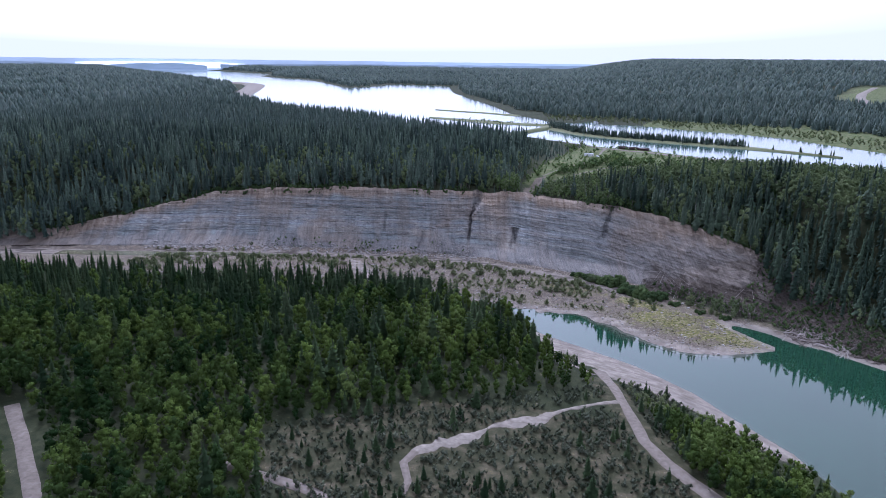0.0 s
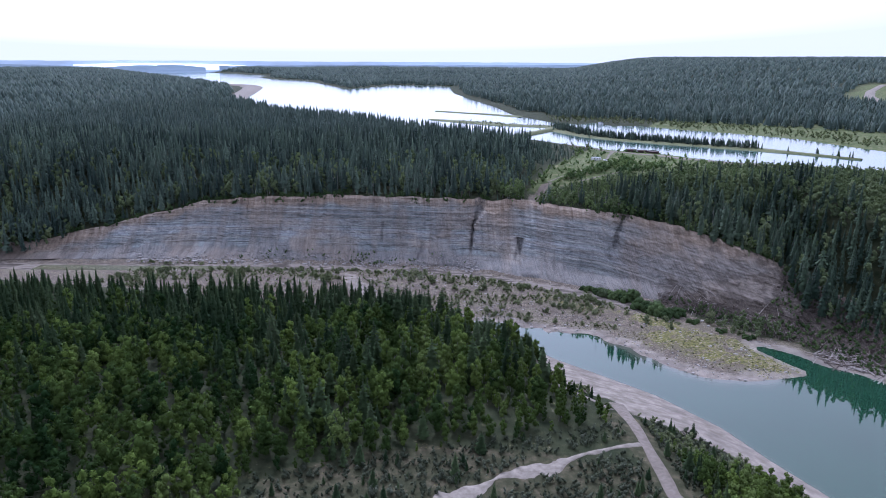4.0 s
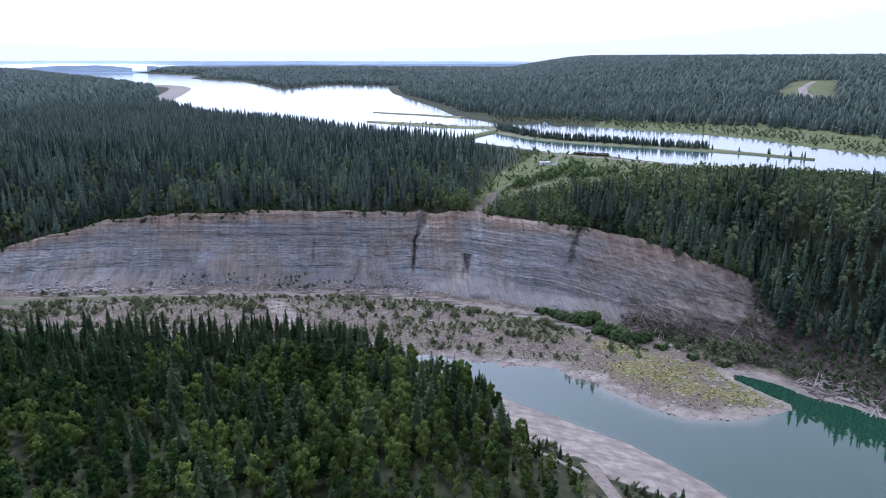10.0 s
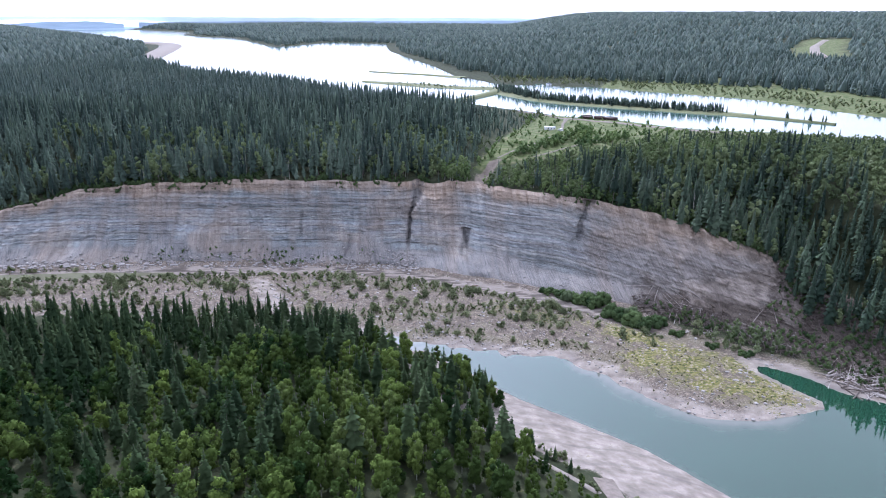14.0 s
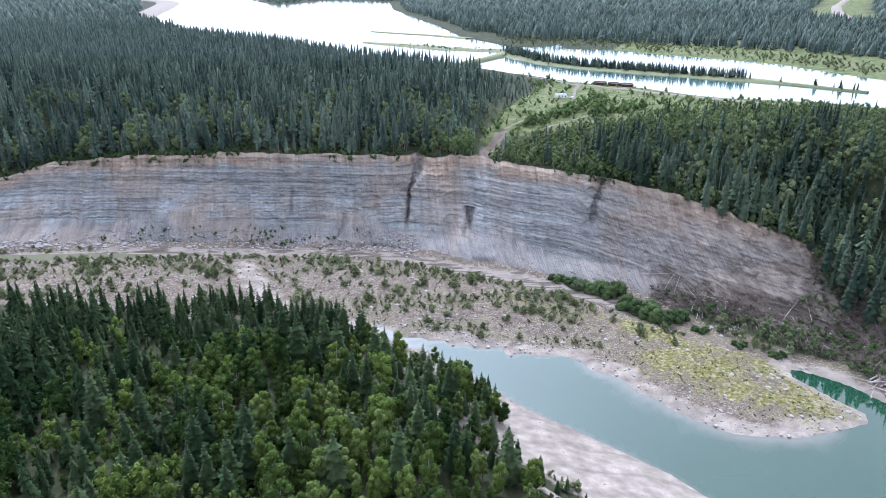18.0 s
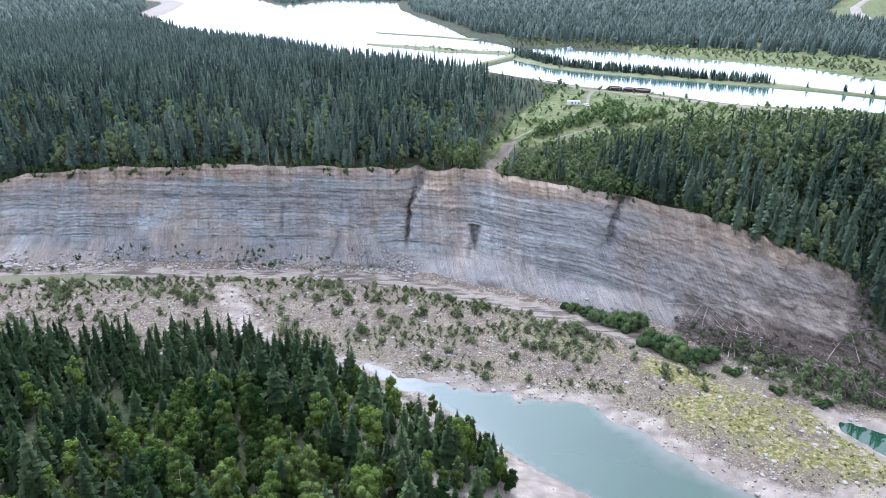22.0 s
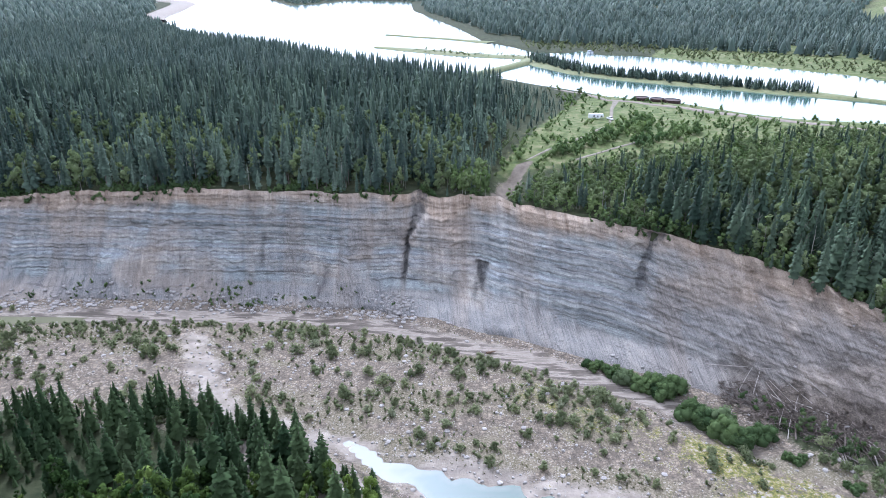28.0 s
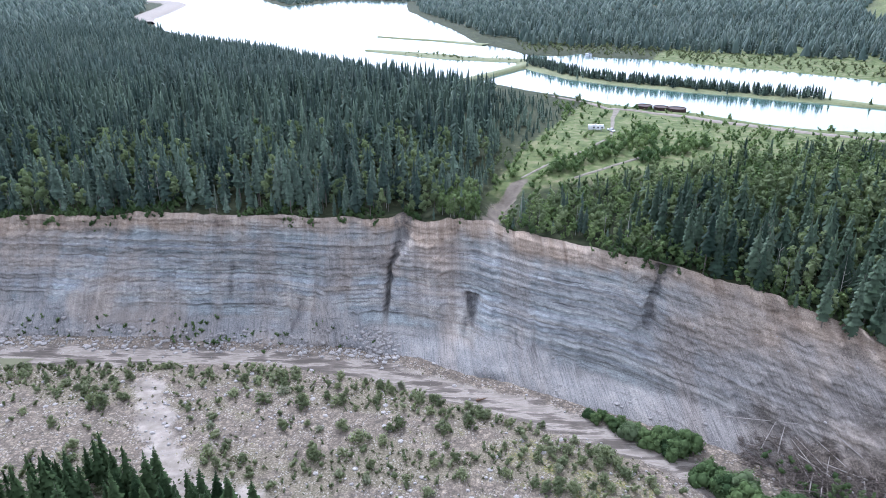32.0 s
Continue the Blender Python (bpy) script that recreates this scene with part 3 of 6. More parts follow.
def build_ground():
    xs, ys = spread(-320, 270, 2.6, -4600, 4600, 1.06), spread(150, 660, 2.6, -500, 4700, 1.035)
    gx, gy = np.meshgrid(xs, ys)
    gz = height(gx, gy)
    nx, ny = len(xs), len(ys)
    idx = np.arange(nx * ny).reshape(ny, nx)
    faces = np.stack([idx[:-1, :-1], idx[:-1, 1:], idx[1:, 1:], idx[1:, :-1]], -1).reshape(-1, 4)
    foot, crest, top = edge_at(gx)
    dr, ds = -sdf(RIVER, gx, gy), away(STREAM, gx, gy)
    side = (gy - 393) + 0.75 * np.maximum(gx + 40, 0) + 0.1 * np.minimum(gx + 40, 0)
    bar = step(-4, 6, side) * step(6, -2, gy - foot)
    bank = step(8, 0, dr - 12 - 20 * step(250, 275, gy) + 6 * fbm(gx / 9, gy / 9, 8)) * step(218, 240, gy) * (gx < 125) * (gy < 400) * (dr < 60) * step(2, -6, side)
    gravel = np.clip(bar + bank, 0, 1)
    gravel = gravel * (1 - 0.85 * step(95, 112, gx) * step(-22, -8, gy - foot) * (dr > 4))
    clear = step(14, -6, np.hypot((gx + 2) / 1.9, gy - 195) - 36) * (gy < 266)
    clear = np.maximum(clear, step(6, 0, away([(44, 262), (52, 235), (58, 205), (66, 185)], gx, gy) - 5))
    field = step(-4, 10, gy - 545 - 0.1 * gx) * (gx > 6 + 0.4 * (gy - 530)) * (gx < 700) * (gy < 1250)
    hill_field = step(60, 40, away(CLEARING, gx, gy))
    meadow = np.clip(clear + field + hill_field, 0, 1)
    yellow = step(9, -9, away([(84, 372), (104, 354), (128, 344)], gx, gy) - 11 + 7 * fbm(gx / 7, gy / 7, 18)) * 0.6 + 0.28 * step(22, 0, away([(30, 425), (80, 392)], gx, gy)) * bar + 0.42 * step(11, 4, away([(78, 398), (100, 383), (122, 369), (136, 360)], gx, gy) + 4 * fbm(gx / 6, gy / 6, 79)) * step(2, 5, dr)
    # on the ground this mask is only the wet stream bed
    wet_shade = step(11, 3, ds + 4 * fbm(gx / 14, gy / 5, 4)) * 0.85 * step(108, 84, gx)
    sand = bank * 0.9 + 0.75 * step(9, 2, away([(-108, 458), (-90, 428), (-74, 408), (-30, 396)], gx, gy) + 3 * fbm(gx / 6, gy / 6, 6)) + 0.8 * step(9, 4, ds) * step(-60, -20, gx) * step(60, 30, gx)
    sand = np.clip(sand, 0, 1) + 0.75 * step(13, 3, dr + 5 * fbm(gx / 8, gy / 8, 78)) * bar * step(-40, 0, gx)
    turf = bar * step(-5, -14, gy - foot) * (0.3 + 0.62 * step(-0.15, 0.35, fbm(gx / 22, gy / 11, 91)))
    bare = 0.9 * step(4.5, 2.0, away([(11, 515), (15, 530), (22, 546), (30, 560)], gx, gy) + 3 * fbm(gx / 6, gy / 6, 22))
    gravel = np.maximum(gravel, 0.55 * step(7, 3, away([(12, 505), (16, 530), (22, 546)], gx, gy) + 3 * fbm(gx / 5, gy / 5, 23)))
    at = (("lush", np.clip(field + hill_field, 0, 1)), ("gravel", gravel), ("meadow", meadow), ("yellow", yellow), ("wet_shade", wet_shade), ("sand", sand), ("bare", bare), ("turf", turf))
    me = mesh_from("ground", np.stack([gx, gy, gz], -1).reshape(-1, 3), faces, M_GROUND, True, at)
    return tagged(new("ground", me), "forest floor, meadow, gravel bar and wooded hills", "ground", kind="structure")


ground = build_ground()


def flat_water(name, outline, z, mat, label):
    bm = bmesh.new()
    bm.faces.new([bm.verts.new((x, y, z)) for x, y in outline])
    bmesh.ops.triangulate(bm, faces=bm.faces[:])
    me = bpy.data.meshes.new(name)
    bm.to_mesh(me)
    bm.free()
    me.materials.append(mat)
    return tagged(new(name, me), label, "water", kind="structure")


def grown(poly, d):
    """The outline pushed outwards from its middle line, point by point."""
    area = sum(a[0] * b[1] - b[0] * a[1] for a, b in zip(poly, poly[1:] + poly[:1]))
    s = 1 if area > 0 else -1
    out = []
    for p, q, r in zip(poly[-1:] + poly[:-1], poly, poly[1:] + poly[:1]):
        t = Vector((r[0] - p[0], r[1] - p[1])).normalized()
        out.append((q[0] + s * t.y * d, q[1] - s * t.x * d))
    return out


def river_sheet():
    """The river as a fine grid a little wider than its outline; the shoal number falls with the distance from the shore."""
    xs, ys = np.arange(-60, 430, 3.0), np.arange(10, 415, 3.0)
    gx, gy = np.meshgrid(xs, ys)
    d = sdf(RIVER, gx, gy)
    idx = np.arange(gx.size).reshape(gx.shape)
    quads = np.stack([idx[:-1, :-1], idx[:-1, 1:], idx[1:, 1:], idx[1:, :-1]], -1).reshape(-1, 4)
    quads = quads[(d.ravel()[quads] > -9).any(1)]
    used, inv = np.unique(quads, return_inverse=True)
    verts = np.stack([gx.ravel(), gy.ravel(), 0 * gx.ravel()], 1)[used]
    spit = away([(60, 366), (92, 332), (130, 334)], gx, gy)
    shoal = step(5, 0, d) * 0.5 + 0.5 * step(20, 4, spit + 5 * fbm(gx / 9, gy / 9, 77)) + step(-5, -30, gx)
    me = mesh_from("river", verts, inv.reshape(-1, 4), M_RIVER, True, (("shoal", np.clip(shoal * (1 - 0.9 * step(122, 138, gx)), 0, 1).ravel()[used]),))
    return tagged(new("river", me), "still turquoise-green river water, milky over the shoals", "water", kind="structure")


river_sheet()
flat_water("lake", grown(LAKE, 40), LAKE_Z, M_LAKE, "calm bright reservoir water beyond the forest")


# ---- beyond the last woods: low ridges and far reaches of the lake, haze painted as glow ----
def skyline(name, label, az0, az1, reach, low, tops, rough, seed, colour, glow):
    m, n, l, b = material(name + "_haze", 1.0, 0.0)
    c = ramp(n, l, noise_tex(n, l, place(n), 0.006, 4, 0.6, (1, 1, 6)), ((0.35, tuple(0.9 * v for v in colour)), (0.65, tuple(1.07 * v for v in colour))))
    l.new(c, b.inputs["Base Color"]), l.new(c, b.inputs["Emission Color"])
    # emission stands in for haze, and for sky reflected by the far lake
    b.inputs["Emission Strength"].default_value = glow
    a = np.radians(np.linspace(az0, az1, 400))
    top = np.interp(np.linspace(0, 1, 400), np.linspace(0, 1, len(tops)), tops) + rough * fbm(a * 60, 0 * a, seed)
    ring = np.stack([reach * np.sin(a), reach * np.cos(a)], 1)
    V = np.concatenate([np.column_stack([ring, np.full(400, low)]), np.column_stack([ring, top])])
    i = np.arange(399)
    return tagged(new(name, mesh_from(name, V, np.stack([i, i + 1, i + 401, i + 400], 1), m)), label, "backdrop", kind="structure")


skyline("backdrop_1", "plateau on the horizon, haze painted as a pale glow", -46, 46, 4850, 20, (126, 127, 128, 125, 124, 122, 121, 122, 124, 128, 130), 2.0, 131, (0.40, 0.47, 0.55), 0.38)
skyline("backdrop_2", "far reach of the lake, sky reflection painted as glow", -33, -21, 4820, 70, (104, 110, 112, 111, 109, 107, 98), 0.3, 132, (0.78, 0.82, 0.86), 0.75)
skyline("backdrop_3", "wooded ridge beyond the lake, haze painted as glow", -31, -24, 4790, 60, (88, 96, 101, 99, 103, 97, 86), 2.0, 133, (0.29, 0.36, 0.43), 0.3)
skyline("backdrop_4", "wooded ridge beyond the lake, haze painted as glow", -23, 46, 4780, 20, (94, 104, 102, 106, 108, 106, 107, 108, 106, 108), 3.0, 134, (0.27, 0.34, 0.41), 0.28)
skyline("backdrop_5", "wooded ridge beyond the lake, haze painted as glow", -46, -31.5, 4780, 20, (106, 107, 108, 104, 88), 2.0, 135, (0.29, 0.36, 0.43), 0.3)


# ---- cliff ----
def build_cliff():
    xs = np.arange(-400, 200, 0.65)
    nz = 125
    vs = np.linspace(-0.02, 1.0, nz)
    gx, gv = np.meshgrid(xs, vs)
    foot, crest, top = edge_at(gx)
    base_z = height(xs, edge_at(xs)[0] - 1.0)[None, :]
    talus_v = 0.19 + 0.2 * fbm(gx / 26, 0 * gx, 31) + 0.1 * np.abs(fbm(gx / 7, 0 * gx, 32)) - 0.05 * step(0, 60, gx)
    talus_v = np.maximum(talus_v, 0.13)
    # scree at the foot lies flatter than the banded face
    prof = np.where(gv < talus_v, gv / talus_v * 0.34, 0.34 + (gv - talus_v) / (1 - talus_v) * 0.66)
    notch = 10 * np.exp(-(((gx + 22) / 5.0) ** 2)) + 5 * np.exp(-(((gx - 15) / 4) ** 2))
    gy = foot + (crest - notch - foot) * prof + notch * step(0.72, 1.0, gv)
    gz = base_z + (top + 0.3 - base_z) * gv
    zz = gz + 0.5 * fbm(gx / 60, gz / 40, 33) + 0.12 * np.maximum(gx - 60, 0)
    face = step(0.0, 0.1, gv - talus_v) * step(1.0, 0.93, gv) * (1 - 0.5 * step(55, 110, gx))
    out = 1.5 * fbm(gx / 38, gz / 90, 40) + 0.4 * np.abs(fbm(gx / 9, gz / 40, 45))
    # ribs and bays of the face; the buttress beside the gully stands out
    out = out + 3.0 * np.exp(-((gx + 9 + 0.22 * (gz - 22)) / 8) ** 2) * step(0.1, 0.4, gv) * step(1.02, 0.8, gv) + 2.4 * np.exp(-((gx - 42) / 13) ** 2) * step(0.1, 0.5, gv)
    out = out - 2.6 * np.exp(-((gx + 170 - 0.5 * gz) / 7) ** 2) * step(0.2, 0.5, gv) + 3.0 * np.exp(-((gx + 172) / 7) ** 2) * step(0.5, 0.1, gv)
    for k, (thick, deep, run) in enumerate(((7.1, 2.2, 70), (3.3, 1.15, 38), (1.5, 0.55, 22))):
        lay = zz / thick + 0.35 * k + 0.04 * fbm(gx / 30, 0 * gx, 81 + k)
        row = np.floor(lay)
        here = step(-0.35, 0.3, vnoise(row * 3.17 + k, gx / run, 35 + k))
        out = out + face * deep * here * ((lay - row) ** 1.5 - 0.3) - face * (0.45 - 0.1 * k) * here * step(0.2, 0.06, lay - row) * step(-0.3, 0.2, vnoise(gx / 6.0, row * 2.3, 104 + k))
    rs = gx + 0.4 * gz
    rill = np.abs(vnoise(rs / 2.4 + 0.4 * fbm(gx / 9, gz / 9, 37), gz / 18, 36)) + 0.5 * np.abs(vnoise(rs / 1.3, gz / 9, 38))
    out = out + face * 0.35 * fbm(gx / 3.5, gz / 1.6, 39) + (1 - 0.92 * face) * rill * 1.5
    block = vnoise(np.floor(gx / 1.3 + 0.5 * vnoise(gx, gz, 49)), np.floor(gz / 0.8), 50)
    out = out + face * 0.3 * block + 0.3 * vnoise(gx / 0.9, gz / 0.9, 54)
    rough_part = step(45, 95, gx)
    tone = 0.5 + 0 * gx
    for k, (cu, cv, amp) in enumerate(((9.0, 5.0, 2.2), (4.0, 2.2, 1.1), (1.8, 1.1, 0.55))):
        r_, du, dv = cells((gx + 0.35 * gz) / cu, (gz + 0.12 * gx * rough_part) / cv, 141 + k)
        out = out + amp * (r_ - 0.5 + 0.45 * dv + 0.5 * du * (r_ - 0.5)) * (face * 0.25 + rough_part * step(0.0, 0.25, gv) * 0.6)
        tone = tone + (r_ - 0.5) * (0.4, 0.45, 0.3)[k]
    cone = np.maximum(0, fbm(gx / 16, 0 * gx + 2, 44)) * 5 * step(0.33, 0.05, gv)
    out = out + cone + step(40, 110, gx) * (2.6 * np.abs(fbm((gx + 0.5 * gz) / 8, gz / 26, 57)) + 1.1 * fbm(gx / 3.4, gz / 2.2, 58) + 1.2 * fbm(gx / 14, gz / 10, 59))
    gully_x = -22 - 6 * (1 - gv) + 2.6 * fbm(gv * 3.5, 0 * gv, 63) + 0.8 * fbm(gv * 14, 0 * gv, 74)
    gul = np.exp(-((gx - gully_x) / (1.1 + 3.4 * step(0.6, 1, gv) + 0.5 * fbm(gx / 3, gz / 3, 64))) ** 2)
    side2 = np.exp(-((gx - (76 - 14 * (1 - gv)) + 1.5 * fbm(gz / 4, gx / 6, 65)) / (1.0 + 1.8 * gv)) ** 2) * step(0.3, 0.6, gv)
    out -= 6.0 * gul * step(0.08, 0.35, gv) * step(0.97, 0.78, gv) + 3.5 * side2
    out += 3.5 * np.exp(-((gx + 29) / 5.5) ** 2) * step(0.24, 0.02, gv)
    out -= 3.5 * step(0.8, -0.5, np.abs(gx - 8.3) - (gz - 10) / 9 * 2.4) * step(9, 13, gz) * step(21.4, 20.6, gz)
    out -= 1.5 * np.exp(-((gx - 10) / 3.5) ** 2 - ((gz - 34) / 2.0) ** 2)
    out *= step(-0.03, 0.05, gv) * step(1.0, 0.96, gv)
    gy = gy - out * 0.85
    gz = gz + out * 0.07
    idx = np.arange(len(xs) * nz).reshape(nz, len(xs))
    faces = np.stack([idx[:-1, :-1], idx[:-1, 1:], idx[1:, 1:], idx[1:, :-1]], -1).reshape(-1, 4)
    depth = (top - gz) + 1.5 * fbm(gx / 6, gz / 6, 41)
    soil = step(8.5, 2.0, depth + 4 * fbm(gx / 17, gz / 14, 48)) * 0.85 + 0.4 * step(0.1, 0.5, fbm(gx / 30, gz / 14, 89)) + 0.8 * step(0.35, 0.85, gv + 0.2 * fbm(gx / 8, gz / 8, 42)) * 1.15 * np.exp(-((gx + 7) / 12) ** 2)
    soil = soil + 0.65 * np.exp(-((gx - 112) / 17) ** 2) * step(0.5, 0.85, gv + 0.25 * fbm(gx / 6, gz / 6, 73))
    talus = step(0.06, -0.04, gv - talus_v + 0.05 * fbm(gx / 2, gz / 6, 47)) + 0.3 * step(50, 120, gx) + 0.9 * np.exp(-((gx + 172 + 0.25 * gz) / (7 - 0.16 * gz)) ** 2) * step(28, 20, gz)
    # shade painted dark into gully, niche and small hollows; other streaks are wet seeps
    wet_shade = step(0.3, 0.55, gul + 0.25 * fbm(gx / 2, gz / 2, 70)) * step(0.1, 0.25, gv) * 0.8 + 0.85 * step(0.35, 0.6, side2 + 0.5 * fbm(gx / 2.5, gz / 2.5, 43))
    wet_shade += 0.95 * step(0.6, -0.3, np.abs(gx - 8.3) - (gz - 10) / 9 * 2.3) * step(10, 12, gz) * step(21.2, 20.2, gz) + 0.9 * np.exp(-((gx - 11) / 3.0) ** 2 - ((gz - 33.5) / 0.9) ** 2) + 0.8 * np.exp(-((gx - 12) / 2.0) ** 2 - ((gz - 29) / 0.8) ** 2) + 0.8 * np.exp(-((gx - 6 - 0.25 * (gz - 13)) / 1.2) ** 2) * step(7, 11, gz) * step(21, 19, gz)
    wet_shade += 0.7 * np.exp(-((gx + 63 - 0.3 * (gz - 10)) / 1.5) ** 2) * step(3, 6, gz) * step(17, 13, gz)
    wet_shade += 0.75 * np.exp(-((gx + 93 + 0.5 * fbm(gz / 4, gx / 9, 87)) / 1.3) ** 2) * step(12, 15, gz) * step(31, 24, gz) + 0.35 * step(0.25, 0.55, fbm(gx / 26, gz / 1.8, 88)) * face
    streak = np.clip(step(0.1, 0.55, fbm(gx / 9, gz / 60, 46)) * 0.7 + 0.25 * step(20, 60, gx) + step(60, 110, gx + 14 * fbm(gx / 10, gz / 10, 56)) * 0.7, 0, 1)
    shrubby = step(120, 164, gx + 10 * fbm(gx / 8, gz / 8, 55) - 0.5 * gz) * 0.9 + step(-300, -370, gx) * 0.8 + 0.95 * step(88, 110, gx) * step(0.3, 0.12, gv + 0.2 * fbm(gx / 5, gz / 5, 66)) + 0.55 * step(0.15, 0.4, fbm(gx / 7, gz / 4, 67)) * step(85, 130, gx)
    at = (("tone", np.clip(tone, 0, 1)), ("streak", streak), ("shrubby", np.clip(shrubby, 0, 1)), ("soil", np.clip(soil, 0, 1)), ("talus", np.clip(talus, 0, 1)), ("wet_shade", np.clip(wet_shade, 0, 1)))
    me = mesh_from("cliff", np.stack([gx, gy, gz], -1).reshape(-1, 3), faces, M_CLIFF, False, at)
    CLIFF_GRID.extend((xs, gy, gz))
    return tagged(new("cliff", me), "eroded grey layered cliff with scree foot and tan soil rim", "cliff", kind="structure")


CLIFF_GRID = []
cliff = build_cliff()
CLIFF_X, CLIFF_Y, CLIFF_Z = CLIFF_GRID


# ---- trees: shapes ----
def spruce_crown(rng, tall, wide, tiers, arms, bare=0.12, full=True):
    """Drooping boughs in whorls: each bough a folded kite. Unit tree, stands at the origin."""
    V, F = [], []
    for k in range(tiers):
        f = k / (tiers - 1)
        z = tall * (bare + (0.96 - bare) * f)
        r = wide * ((1 - f) ** 0.85 * (0.75 + 0.5 * rng.random()) + 0.05)
        if f < 0.15:
            r *= 0.6 + 2.6 * f
        n = max(3, int(arms * (1 - 0.45 * f)))
        off = rng.random() * 7
        for j in range(n):
            a = off + (j + 0.5 * rng.random()) * 2 * math.pi / n
            q = r * (0.6 + 0.65 * rng.random())
            up = tall * (0.96 - bare) / (tiers - 1) * (rng.random() - 0.5) * 1.1
            w = q * 0.36 + 0.006
            drop = q * (0.35 + 0.35 * rng.random()) * (1 - 0.8 * f) - 0.02 * f
            zb, z = z, z + up
            root = z + 0.2 * q + 0.012
            c, s = math.cos(a), math.sin(a)
            b = len(V)
            V += [(0, 0, root), (q * 0.6 * c - w * s, q * 0.6 * s + w * c, z - drop * 0.85), (q * c, q * s, z - drop * 0.8), (q * 0.6 * c + w * s, q * 0.6 * s - w * c, z - drop * 0.85)]
            if full:
                V.append((q * 0.55 * c, q * 0.55 * s, z - drop * 0.2 + 0.012))
                F += [(b, b + 1, b + 4), (b + 1, b + 2, b + 4), (b + 2, b + 3, b + 4), (b + 3, b, b + 4)]
            else:
                F += [(b, b + 1, b + 2), (b, b + 2, b + 3)]
            z = zb
    b = len(V)
    V += [(0, 0, tall), (0.012, 0, tall * 0.9), (-0.006, 0.01, tall * 0.9), (-0.006, -0.01, tall * 0.9)]
    F += [(b, b + 1, b + 2), (b, b + 2, b + 3), (b, b + 3, b + 1)]
    return np.array(V), np.array(F)


def bough_spruce(rng, wide, tiers, arms, bare=0.1, column=0.7):
    """A slender spruce for the middle distance: a thin dark core and ragged boughs that droop round it, unit height."""
    V, F = [], []
    n = 5
    for z, r in ((bare, 0.35), (bare + 0.25, 0.42), (0.72, 0.2)):
        V += [(wide * r * math.cos(6.283 * j / n), wide * r * math.sin(6.283 * j / n), z) for j in range(n)]
    V.append((0, 0, 1.0))
    for k in range(2):
        F += [(k * n + j, k * n + (j + 1) % n, (k + 1) * n + (j + 1) % n) for j in range(n)] + [(k * n + j, (k + 1) * n + (j + 1) % n, (k + 1) * n + j) for j in range(n)]
    F += [(2 * n + j, 2 * n + (j + 1) % n, 3 * n) for j in range(n)]
    for k in range(tiers):
        f = (k + rng.uniform(-0.3, 0.3)) / tiers
        f = min(max(f, 0.0), 0.98)
        z = bare + (0.97 - bare) * f
        r = wide * ((1 - f) ** column * rng.uniform(0.75, 1.2) + 0.05) * (0.65 + 2.0 * f if f < 0.17 else 1)
        m = max(3, int(arms * (1 - 0.4 * f) + 0.5))
        off = rng.random() * 6.28
        for j in range(m):
            a = off + 6.2832 * (j + rng.uniform(-0.35, 0.35)) / m
            q = r * rng.uniform(0.6, 1.3)
            w = rng.uniform(0.3, 0.48) * q + 0.006
            zz = z + rng.uniform(-0.5, 0.5) * (0.97 - bare) / tiers
            c, d = math.cos(a), math.sin(a)
            drop = q * rng.uniform(0.35, 0.75)
            b = len(V)
            V += [(0.1 * q * c, 0.1 * q * d, zz + 0.35 * q + 0.012), (q * 0.65 * c - w * d, q * 0.65 * d + w * c, zz - drop * 0.7), (q * c, q * d, zz - drop * 0.5), (q * 0.65 * c + w * d, q * 0.65 * d - w * c, zz - drop * 0.7)]
            F += [(b, b + 1, b + 2), (b, b + 2, b + 3)]
    return np.array(V), np.array(F)


def far_tree(rng, wide):
    """A small uneven pointed crown for the distant hills."""
    n = 5
    V = [(0, 0, 1)]
    for z, r in ((0.55, 0.6), (0.12, 1.0)):
        V += [(wide * r * rng.uniform(0.6, 1.2) * math.cos(6.283 * j / n), wide * r * rng.uniform(0.6, 1.2) * math.sin(6.283 * j / n), z + rng.uniform(-0.08, 0.08)) for j in range(n)]
    F = [(0, 1 + j, 1 + (j + 1) % n) for j in range(n)]
    F += [(1 + j, 1 + n + j, 1 + n + (j + 1) % n) for j in range(n)] + [(1 + j, 1 + n + (j + 1) % n, 1 + (j + 1) % n) for j in range(n)]
    return np.array(V), np.array(F)


ICO_V, ICO_F = {}, {}
for _level in (0, 1):
    _bm = bmesh.new()
    bmesh.ops.create_icosphere(_bm, subdivisions=_level + 1, radius=1.0)
    ICO_V[_level] = [v.co.copy() for v in _bm.verts]
    ICO_F[_level] = [tuple(v.index for v in f.verts) for f in _bm.faces]
    _bm.free()


